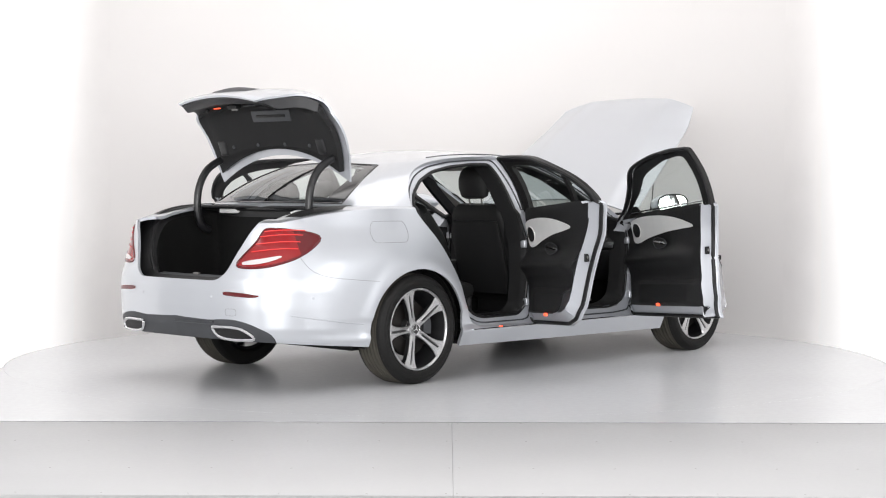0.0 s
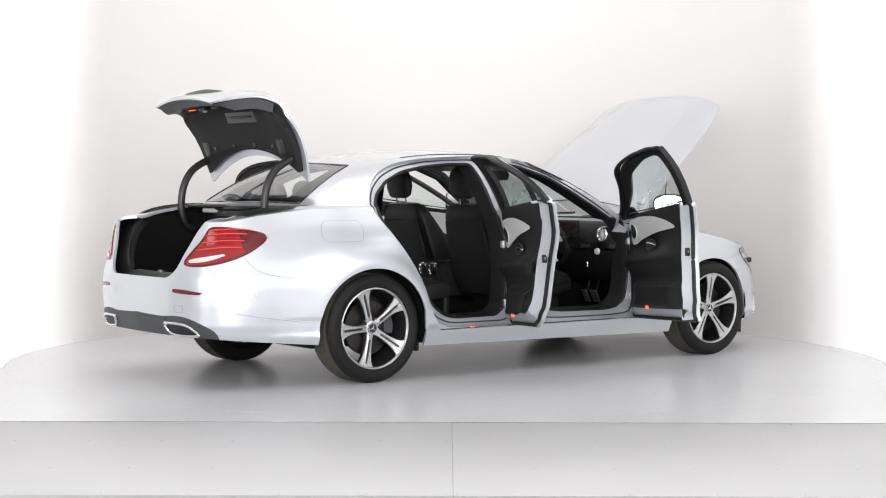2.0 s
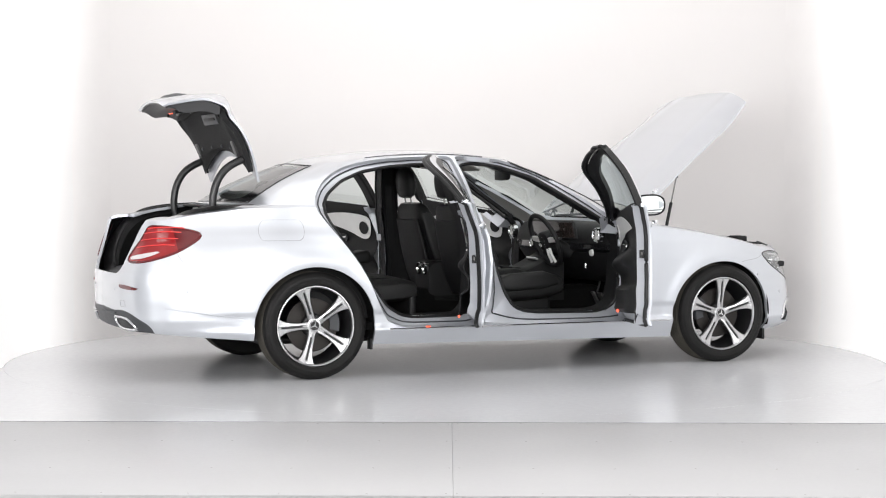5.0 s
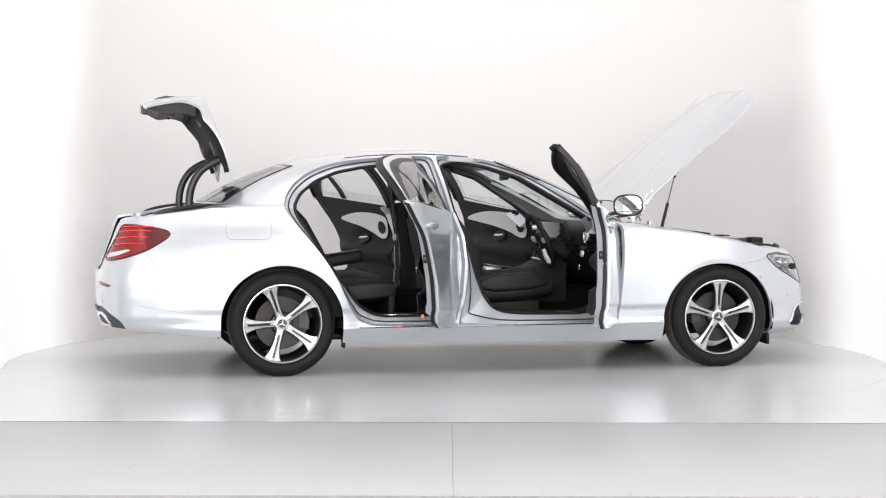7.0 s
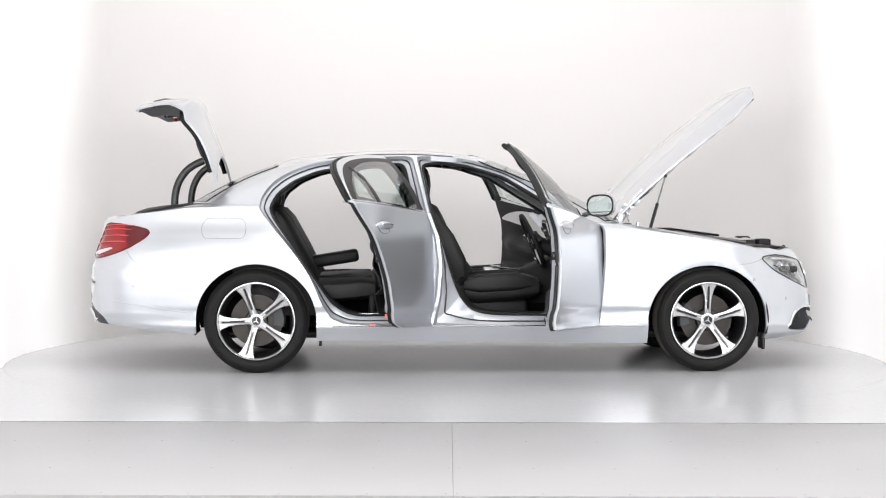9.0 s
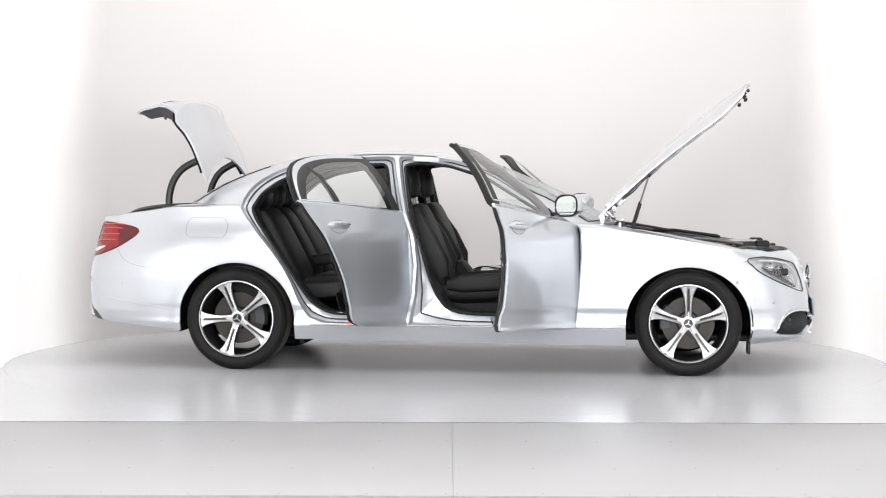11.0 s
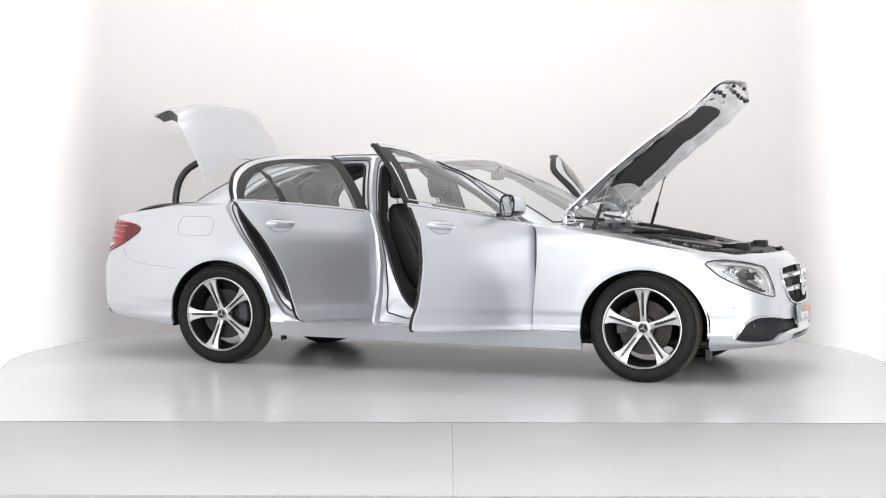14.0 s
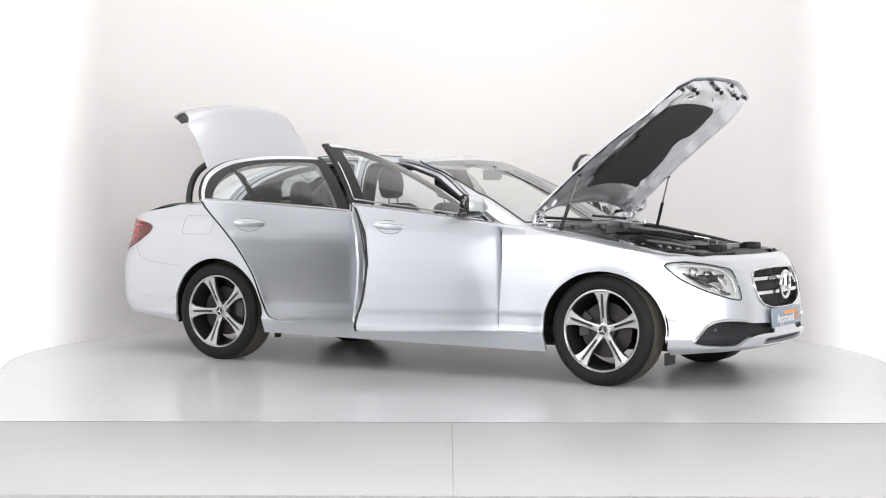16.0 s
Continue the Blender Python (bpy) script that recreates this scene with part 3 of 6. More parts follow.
def build_wheels():
    R = WHEEL_R
    tyre = lathe([(0.244, -0.045), (0.251, -0.106), (0.256, -0.116), (0.262, -0.1195), (0.264, -0.1182), (0.268, -0.1205), (0.288, -0.122), (0.290, -0.1205), (0.293, -0.122), (0.306, -0.119), (0.308, -0.1165), (0.318, -0.112), (0.330, -0.100), (R - 0.001, -0.082)], 96)
    inner_wall = lathe([(R - 0.001, 0.082), (0.330, 0.10), (0.31, 0.115), (0.25, 0.115), (0.232, 0.1)], 96)
    tread = lathe([(R - 0.001, -0.082)] + [(R - (0.008 if k % 4 in (2, 3) else 0.0), -0.078 + 0.156 * k / 21) for k in range(22)] + [(R - 0.001, 0.082)], 96)
    cut = []
    for k in range(72):
        for y, w in ((-0.086, 0.020), (0.086, 0.020)):
            cut.append(turned(rbox(0.011, w, 0.006, 0.0, (0, y, R - 0.0075), 1), Matrix.Rotation(k / 72 * 2 * math.pi, 4, "Y")))
    spoke, spoke_back = spoke_mesh(), spoke_back_mesh()
    for wx in (1.4695, -1.4695):
        for s in (-1, 1):
            turn = 0 if wx > 0 else -20
            w = part("wheel", joined(tyre, inner_wall), RUBBER, car, "black road tyre on a five-spoke alloy rim", m=pose(wx, s * 0.80, R - 0.003, 0, 0, 0 if s < 0 else 180))
            part("tread", joined(tread), RUBBER_DUSTY, w, "dusty ribbed tyre tread")
            tagged(part("tread_block", joined(*cut), RUBBER, w), kind="stuff")
            part("rim", lathe([(0.253, -0.104), (0.250, -0.113), (0.244, -0.114), (0.237, -0.106), (0.236, -0.098)], 80), ALLOY, w)
            part("barrel", lathe([(0.237, -0.104), (0.226, -0.07), (0.216, 0.0), (0.214, 0.09), (0.236, 0.1)], 72), ALLOY_DARK, w)
            for k in range(5):
                part("spoke", spoke, ALLOY, w, m=pose(0, 0, 0, 0, turn + 72 * k, 0))
                part("spoke_back", spoke_back, ALLOY_DARK, w, m=pose(0, 0, 0, 0, turn + 72 * k, 0))
            part("hub", lathe([(0.0005, -0.086), (0.028, -0.086), (0.032, -0.083), (0.034, -0.076), (0.044, -0.074), (0.046, -0.066), (0.046, -0.05)], 32), ALLOY, w)
            part("hub_plate", lathe([(0.044, -0.066), (0.066, -0.058), (0.068, -0.03)], 32), ALLOY_DARK, w)
            part("hub_cap", lathe([(0.0005, -0.0872), (0.027, -0.0872), (0.0275, -0.085)], 28), GLOSSBLACK, w)
            part("hub_ring", lathe([(0.027, -0.0865), (0.0285, -0.0885), (0.031, -0.0885), (0.0325, -0.085)], 32), CHROME, w)
            for k in range(3):
                part("hub_mark", turned(slab([(-0.004, 0.0), (0.004, 0.0), (0.0008, 0.026), (-0.0008, 0.026)], lambda x, z: (x, -0.0885, z), (0, 0.003, 0)), Matrix.Rotation(radians(120 * k + 10), 4, "Y")), CHROME, w)
            for k in range(5):
                a = radians(72 * k + 36 + turn)
                part("wheel_bolt", lathe([(0.0005, -0.078), (0.008, -0.078), (0.0095, -0.07), (0.0095, -0.05)], 10), ALLOY_DARK, w, m=pose(math.sin(a) * 0.055, 0.006, math.cos(a) * 0.055))
            part("brake_disc", lathe([(0.07, -0.02), (0.075, -0.026), (0.168, -0.026), (0.170, -0.015), (0.168, 0.0), (0.08, 0.0)], 56), DISC, w, "worn steel brake disc")
            part("brake_hub", lathe([(0.0005, -0.045), (0.065, -0.045), (0.075, -0.02), (0.075, 0.05)], 40), ALLOY_DARK, w)
            cal = []
            for q in np.linspace(-26, 26, 9):
                c, n = math.cos(radians(q)), math.sin(radians(q))
                cal.append([(n * r_, y_, c * r_) for r_, y_ in ((0.115, -0.040), (0.175, -0.046), (0.185, -0.03), (0.185, 0.03), (0.115, 0.03))])
            part("brake_caliper", loft(cal), GREYPLASTIC, w, m=pose(0, 0, 0, 0, 78 if (wx > 0) == (s > 0) else -78, 0))

def motions():
    rows, rows2 = [], []
    for i in range(17):
        t = float(i)
        th = 46.759 - 4.843 * t + 0.00274 * t * (t - 16)
        m = Matrix.Rotation(radians(th), 4, "Z")
        rows.append((t, m @ Matrix.Translation((0.189, -0.06, 0))))
        rows2.append((t, m))
    walk(car, rows)
    walk(turntable, rows2)

# ---- doors and their frames ----
def dense(poly, step=0.02):
    p = np.asarray(poly, float)
    out = []
    for a, b in zip(p, np.roll(p, -1, 0)):
        n = max(1, int(np.linalg.norm(b - a) / step))
        out += [a + (b - a) * k / n for k in range(n)]
    return np.array(out)

def ring(poly, steps):
    """Loops round a side-view polygon; steps of (grow, depth under the skin). Right side."""
    loops = []
    base = dense(poly)
    depth_y = np.array([skin_y(x, z) for x, z in base])
    for g, d in steps:
        q = grown(base, g)
        loops.append([(x, -(y - d), z) for (x, z), y in zip(q, depth_y)])
    p = np.array(loops).transpose(1, 0, 2)
    n, k = p.shape[:2]
    v, f = grid(np.concatenate([p, p[:1]]))
    return v[:n * k], [[i % (n * k) for i in q] for q in f]

def loop_points(poly, grow, depth):
    base = dense(poly)
    q = grown(base, grow)
    return [(x, -(skin_y(bx, bz) - depth), z) for (x, z), (bx, bz) in zip(q, base)]

def by_face(mesh, fn):
    v, f = mesh
    a, b = [], []
    for q in f:
        (a if fn(np.mean([v[i][:3] for i in q], axis=0)) else b).append(q)
    return (v, a), (v, b)

def both(fn):
    """Run a builder for the right side and the left side."""
    for side in (-1, 1):
        fn(side, (lambda m: m) if side < 0 else mirrored)

OPENING = {
    "front": rounded([(-0.395, 1.345), (-0.375, 1.25), (-0.35, 1.10), (-0.315, 0.95), (-0.255, 0.80), (-0.20, 0.62), (-0.15, 0.50), (-0.09, 0.42), (-0.014, 0.388), (0.10, 0.375), (0.50, 0.370), (0.60, 0.385), (0.66, 0.43), (0.68, 0.55), (0.69, 0.80), (0.675, 0.92), (0.60, 0.985), (0.50, 1.05), (0.36, 1.135), (0.15, 1.262), (-0.09, 1.338), (-0.28, 1.360)], 0.03, 3),
    "rear": rounded([(-1.386, 1.063), (-1.338, 1.154), (-1.229, 1.237), (-1.083, 1.296), (-0.90, 1.330), (-0.70, 1.348), (-0.52, 1.350), (-0.50, 1.30), (-0.45, 1.05), (-0.405, 0.85), (-0.395, 0.60), (-0.41, 0.42), (-0.46, 0.372), (-0.80, 0.368), (-0.885, 0.385), (-0.984, 0.45), (-1.092, 0.60), (-1.235, 0.811), (-1.355, 0.985)], 0.03, 3)}

def frame_ring(poly, key, steps):
    """Loops between the door's outline and the opening behind it; steps of (share of the way, depth)."""
    base = dense(poly)
    c = np.array((0.16, 0.82) if key == "front" else (-0.82, 0.88))
    hole = dense(OPENING[key], 0.01)
    ah = np.arctan2(hole[:, 1] - c[1], hole[:, 0] - c[0])
    rh = np.linalg.norm(hole - c, axis=1)
    o = np.argsort(ah)
    ang = np.arctan2(base[:, 1] - c[1], base[:, 0] - c[0])
    r = np.interp(ang, ah[o], rh[o], period=2 * math.pi)
    inner = c + np.stack([np.cos(ang), np.sin(ang)], 1) * r[:, None]
    loops = []
    for k, d in steps:
        q = base + (inner - base) * k
        loops.append([(x, -(skin_y(x, z) - d), z) for x, z in q])
    p = np.array(loops).transpose(1, 0, 2)
    n, m = p.shape[:2]
    if m == 1:
        return None, [tuple(q) for q in loops[0]]
    v, f = grid(np.concatenate([p, p[:1]]))
    return (v[:n * m], [[i % (n * m) for i in q] for q in f]), None

def build_frames():
    made = {}
    for key, poly in (("front", FRONT_DOOR), ("rear", REAR_DOOR)):
        made[key] = (frame_ring(poly, key, [(-0.02, 0.003), (0.06, 0.012), (0.14, 0.036), (0.40, 0.046), (0.48, 0.054), (0.78, 0.060), (0.97, 0.072)])[0],
                     frame_ring(poly, key, [(0.96, 0.074), (1.04, 0.085), (1.08, 0.13), (1.16, 0.21)])[0],
                     tube(frame_ring(poly, key, [(1.0, 0.070)])[1], 0.011, 8, True), tube(frame_ring(poly, key, [(0.43, 0.046)])[1], 0.005, 6, True))
    # black strip standing in for the dark gap between wing and front door
    gap = loft([[(x + 0.006, -(skin_y(x, z) - 0.012), z), (x + 0.004, -(skin_y(x, z) - 0.05), z), (x - 0.030, -(skin_y(x, z) - 0.05), z), (x - 0.016, -(skin_y(x, z) - 0.03), z)] for x, z in ((0.757, 0.32), (0.772, 0.45), (0.783, 0.6), (0.793, 0.75), (0.791, 0.9), (0.778, 0.945))])
    def one(side, flip):
        for key in made:
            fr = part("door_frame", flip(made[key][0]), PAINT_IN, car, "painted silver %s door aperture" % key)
            part("pillar_trim", flip(made[key][1]), SOFT, fr)
            part("door_seal", flip(made[key][2]), BLACK, fr, "black rubber door seal")
            part("door_seam", flip(made[key][3]), GREYPLASTIC, fr)
        # the gap's darkness, as a solid strip
        part("wing_gap_shade", flip(gap), BLACK, car)
    both(one)

def door_relief(x, z, x0, x1, arm):
    """How far the inner door panel stands in from the skin."""
    u = (x - x0) / (x1 - x0)
    d = 0.078 + 0.022 * math.sin(math.pi * min(1, max(0, u))) ** 0.5
    top = arm + 0.03 * (0.5 - u)
    k = 0.062 * math.exp(-((z - top) / 0.055) ** 2) * float(ease(u, 0.10, 0.35)) * float(1 - ease(u, 0.93, 1.0))
    pocket = 0.05 * float(ease(z, 0.56, 0.52)) * float(ease(z, 0.35, 0.40)) * float(ease(u, 0.06, 0.2)) * float(1 - ease(u, 0.70, 0.93))
    bowl = -0.03 * math.exp(-((z - 0.80) / 0.05) ** 2 - ((u - 0.52) / 0.12) ** 2)
    return d + k + pocket + bowl

def build_door(kind):
    front = kind == "front"
    poly = FRONT_DOOR if front else REAR_DOOR
    low, up = (SHELL["fd_low"], SHELL["fd_up"]) if front else (SHELL["rd_low"], SHELL["rd_up"])
    hinge = Vector((0.72, -0.868, 0.7)) if front else Vector((-0.38, -0.872, 0.7))
    x0, x1 = (-0.30, 0.75) if front else (-1.30, -0.32)
    # panes, cut from the upper skin
    band = lambda v: np.array([belt(x) for x in v[:, 0]]) - v[:, 2]
    rest, above = split(up, lambda v: -band(v) - 0.006)
    if front:
        pane_poly = rounded([(-0.255, 1.0), (-0.330, 1.368)] + [tuple(p) for p in smooth_line([(-0.27, 1.376), (-0.08, 1.352), (0.165, 1.279), (0.377, 1.160), (0.557, 1.053), (0.635, 1.002)], 18)], 0.02, 3)
    else:
        pane_poly = rounded([(-0.455, 1.0), (-0.535, 1.352)] + [tuple(p) for p in smooth_line([(-0.60, 1.358), (-0.72, 1.354), (-0.92, 1.338), (-1.08, 1.306), (-1.215, 1.255), (-1.31, 1.19), (-1.372, 1.11), (-1.38, 1.05)], 20)], 0.02, 3)
    pane, frame_up = split(above, inside(pane_poly))
    trim, frame_up = split(frame_up, inside(grown(poly, -0.020)))
    # the frame beside the middle pillar is black to its edge
    pillar, frame_up = by_face(frame_up, lambda c: c[0] < -0.303 - 0.24 * (c[2] - 1.0) if front else c[0] > -0.395 - 0.275 * (c[2] - 1.0))
    edge = ring(poly, [(0.0, 0.002), (-0.004, 0.012), (-0.012, 0.03), (-0.060, 0.060), (-0.085, 0.090)])
    _, edge_low = by_face(edge, lambda c: c[2] > belt(c[0]) + 0.0)
    edge_up, _ = by_face(ring(poly, [(0.0, 0.002), (-0.004, 0.012), (-0.010, 0.030)]), lambda c: c[2] > belt(c[0]) + 0.0)
    seal = tube(loop_points(poly, -0.012, 0.034), 0.013, 8, True)
    # inner panel
    nx, nz = 60, 56
    xs, zs = np.linspace(x0 - 0.2, x1 + 0.1, nx), np.linspace(0.28, 1.11, nz)
    arm = 0.70
    gp = np.array([[(x, -(skin_y(x, min(z, belt(x) - 0.02)) - door_relief(x, z, x0, x1, arm)), z) for z in zs] for x in xs])
    panel, _ = split(grid(gp), inside(grown(poly, -0.080)))
    _, panel = split(panel, lambda v: band(v) + 0.012)
    carrier = lambda x, z, k=0.006: (x, -(skin_y(x, min(z, belt(x) - 0.02)) - door_relief(x, z, x0, x1, arm) - k), z)
    # silver insert sweeping along the panel
    u = lambda a: x0 + (x1 - x0) * a * 0.90
    if front:
        insert = smooth_line([(u(0.15), 0.905), (u(0.30), 0.955), (u(0.52), 0.985), (u(0.78), 0.985), (u(0.96), 0.955), (u(0.975), 0.89), (u(0.955), 0.815), (u(0.88), 0.805), (u(0.74), 0.84), (u(0.52), 0.872), (u(0.30), 0.89)], 70, True)
    else:
        insert = smooth_line([(u(0.26), 0.935), (u(0.42), 0.975), (u(0.60), 0.995), (u(0.80), 0.995), (u(0.96), 0.97), (u(0.975), 0.90), (u(0.955), 0.825), (u(0.88), 0.81), (u(0.74), 0.85), (u(0.56), 0.888), (u(0.38), 0.91)], 70, True)
    gi, _ = split(grid(np.array([[carrier(x, z, 0.007) for z in np.linspace(0.76, 1.04, 40)] for x in np.linspace(x0, x1, 60)])), inside(insert))
    def at(x, z, k=0.0):
        return Vector(carrier(x, z, k))
    pull = [tuple(at(u(0.62) + 0.13 * a - 0.085, 0.795 + 0.015 * a, 0.026)) for a in np.linspace(0, 1, 9)]
    chrome_belt = tube([(x, -(skin_y(x, belt(x)) + 0.001), belt(x) + 0.001) for x in np.linspace(x0 - (0.06 if front else 0.135), 0.66 if front else x1 - 0.085, 24)], 0.007, 8)
    top_pts = [p for p in loop_points(poly, -0.010, -0.003) if p[2] > belt(p[0]) + 0.02 and (front or p[0] < -0.48) and (not front or p[0] > -0.40)]
    hx, hz = (-0.127, 0.925) if front else (-1.155, 0.94)
    hy = -(skin_y(hx, hz))
    grip = loft([[(hx + a, hy - 0.024 * b - 0.010, hz + 0.004) if c == 8 else (hx + a, hy - 0.016 * b - 0.018 * math.cos(2 * math.pi * c / 8) * b, hz + 0.024 * b * math.sin(2 * math.pi * c / 8)) for c in range(8)] for a, b in ((-0.115, 0.25), (-0.10, 0.7), (-0.05, 1.0), (0.03, 1.0), (0.09, 0.75), (0.112, 0.25))])
    ell = [(math.cos(a), math.sin(a)) for a in np.linspace(0, 2 * math.pi, 36, endpoint=False)]
    # handle hollow drawn as a patch on the skin, its shade in the greyer colour
    cup = grid(np.array([[(hx - 0.005 + 0.088 * c * k, -(skin_y(hx - 0.005 + 0.088 * c * k, hz - 0.010 + 0.040 * n * k) + 0.0025 - 0.0015 * k), hz - 0.010 + 0.040 * n * k) for c, n in ell + ell[:1]] for k in (0.02, 0.5, 0.92, 1.0)]))
    cup_line = tube([(hx - 0.005 + 0.088 * c, -(skin_y(hx - 0.005 + 0.088 * c, hz - 0.010 + 0.040 * n) + 0.001), hz - 0.010 + 0.040 * n) for c, n in ell], 0.0022, 6, True)
    def one(side, flip):
        h = hinge.copy()
        if side > 0:
            h.y = -h.y
        phi = 67.6 if front else 66.5
        # the hinge axis leans, so that an opening door lifts and tips a little
        lean = (-0.040, 0.0324) if front else (-0.039, 0.0149)
        axis = Vector((lean[0], lean[1] * (1 if side < 0 else -1), 1)).normalized()
        m = Matrix.Translation(h + Vector((0, 0.015 * side, 0))) @ Matrix.Rotation(radians(phi) * (1 if side < 0 else -1), 4, axis)
        loc = lambda mesh: turned(flip(mesh), Matrix.Translation(-h))
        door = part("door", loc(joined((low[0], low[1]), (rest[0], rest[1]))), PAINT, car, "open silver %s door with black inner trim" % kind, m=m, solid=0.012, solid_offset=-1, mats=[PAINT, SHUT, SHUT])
        part("window_frame", loc(frame_up), PAINT, door, solid=0.03, solid_offset=-1, mats=[PAINT, BLACK, BLACK])
        part("window_trim", loc(trim), TRIM, door, "satin black window surround", solid=0.03, solid_offset=-1)
        part("pillar_cover", loc(pillar), TRIM, door, "satin black pillar cover", solid=0.03, solid_offset=-1)
        part("window_pane", loc(pane), PANE, door, "green tinted door glass")
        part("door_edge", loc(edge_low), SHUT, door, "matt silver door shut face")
        part("door_edge", loc(edge_up), BLACK, door)
        part("edge_seal", loc(seal), BLACK, door)
        part("inner_panel", loc((panel[0], [q[::-1] for q in panel[1]])), SOFT, door, "black moulded inner door panel", solid=0.006)
        part("trim_insert", loc((gi[0], [q[::-1] for q in gi[1]])), SATIN, door, "brushed silver trim insert", solid=0.004, solid_offset=1)
        part("speaker", loc(slab([(u(0.90) + 0.048 * math.cos(a), 0.892 + 0.048 * math.sin(a)) for a in np.linspace(0, 2 * math.pi, 28, endpoint=False)], lambda x, z: tuple(at(x, z, 0.013)), (0, 0.003, 0))), BLACK, door)
        part("speaker_ring", loc(tube([tuple(at(u(0.90) + 0.050 * math.cos(a), 0.892 + 0.050 * math.sin(a), 0.012)) for a in np.linspace(0, 2 * math.pi, 32, endpoint=False)], 0.004, 6, True)), SATIN, door)
        part("door_pull", loc(tube(pull, [0.006, 0.010, 0.012, 0.012, 0.011, 0.010, 0.009, 0.008, 0.006], 8)), CHROME, door, "chrome inner door release")
        part("pull_bezel", loc(tube([tuple(at(u(0.64) - 0.03 + 0.075 * math.cos(a), 0.80 + 0.036 * math.sin(a) + 0.1 * 0.075 * math.cos(a), 0.022)) for a in np.linspace(0, 2 * math.pi, 32, endpoint=False)], 0.0022, 6, True)), GREYPLASTIC, door)
        part("pull_cup", loc(slab([(u(0.64) - 0.03 + 0.073 * math.cos(a), 0.80 + 0.034 * math.sin(a)) for a in np.linspace(0, 2 * math.pi, 24, endpoint=False)], lambda x, z: tuple(at(x, z, 0.016)), (0, 0.003, 0))), BLACK, door)
        rx = u(0.56) if front else u(0.60)
        part("door_marker_lamp", loc(rbox(0.036, 0.012, 0.020, 0.003, tuple(at(rx, 0.385, 0.004)))), RED_GLOW, door, "lit red door marker lamp")
        ez = 0.74
        xe = float(np.interp(ez, [0.5, 0.7, 0.86], [-0.286, -0.271, -0.29])) if front else -1.195
        part("latch", loc(rbox(0.02, 0.028, 0.05, 0.004, (xe + 0.044, -(skin_y(xe, ez) - 0.058), ez))), BLACK, door)
        part("latch_claw", loc(rbox(0.026, 0.008, 0.018, 0.002, (xe + 0.039, -(skin_y(xe, ez) - 0.058), ez + 0.002))), STEEL, door)
        part("belt_strip", loc(chrome_belt), CHROME, door, "chrome belt strip")
        part("window_strip", loc(tube(top_pts, 0.005, 6)), CHROME, door)
        part("door_handle", loc(grip), PAINT, door, "silver door handle")
        part("handle_cup", loc(joined(cup)), SHUT, door)
        part("cup_rim", loc(cup_line), SEAM, door)
        part("handle_strip", loc(tube([(hx - 0.09, hy - 0.030, hz + 0.007), (hx - 0.03, hy - 0.032, hz + 0.009), (hx + 0.06, hy - 0.031, hz + 0.008), (hx + 0.09, hy - 0.026, hz + 0.006)], 0.003, 6)), CHROME, door)
        for hz_ in (0.45, 0.83):
            part("hinge", loc(rbox(0.07, 0.035, 0.05, 0.008, ((0.735 if front else -0.345), -0.835, hz_))), PAINT_IN, door)
        if not front:
            part("window_divider", loc(loft([[(x - 0.021, -(skin_y(x, z) + 0.004), z), (x + 0.021, -(skin_y(x, z) + 0.004), z), (x + 0.021, -(skin_y(x, z) - 0.02), z), (x - 0.021, -(skin_y(x, z) - 0.02), z)] for x, z in ((-1.08, 1.085), (-1.10, 1.15), (-1.13, 1.24), (-1.155, 1.295))])), TRIM, door)
        else:
            part("mirror_sail", loc(slab([(0.66, 0.985), (0.50, 0.995), (0.53, 1.06), (0.58, 1.055)], lambda x, z: (x, -(skin_y(x, z) + 0.002), z), (0, -0.008, 0))), TRIM, door)
            cx, cy, cz = 0.42, -0.995, 1.066
            rings, glass_ring = [], []
            for k, (dx, s) in enumerate(((-0.052, 0.96), (-0.04, 1.0), (0.0, 1.0), (0.05, 0.90), (0.09, 0.66), (0.11, 0.3))):
                rings.append([(cx + dx + 0.10 * c * 0.42, cy + 0.096 * s * np.sign(c) * abs(c) ** 0.7, cz + 0.068 * s * np.sign(n_) * abs(n_) ** 0.75) for c, n_ in ((math.cos(a), math.sin(a)) for a in np.linspace(0, 2 * math.pi, 32, endpoint=False))])
            top, bottom = by_face(loft(rings), lambda c: c[2] > cz - 0.035)
            hull = part("door_mirror", loc(top), PAINT, door, "silver door mirror housing")
            part("mirror_base", loc(joined(bottom, loft([[(0.46 + a - 0.02 * t, -0.865 - 0.11 * t, 1.0 + b + 0.02 * t) for a, b in ((-0.045, 0), (0.05, 0), (0.05, 0.022), (-0.045, 0.022))] for t in (0, 0.5, 1.0)]))), GLOSSBLACK, door)
            part("mirror_rim", loc(tube([(p[0] - 0.002, p[1], p[2]) for p in rings[0]], 0.006, 6, True)), BLACK, door)
            part("mirror_glass", loc(slab([(p[1] * 0.97 + cy * 0.03, p[2] * 0.97 + cz * 0.03) for p in rings[0]], lambda y, z: (cx - 0.053 + 0.42 * 0.10 * (y - cy) / 0.096, y, z), (0.003, 0, 0))), MIRROR, door, "door mirror glass")
    both(one)

# ---- bonnet and boot lid ----
BONNET_PIVOT, BONNET_TURN = Vector((0.93, 0, 1.02)), -49.0

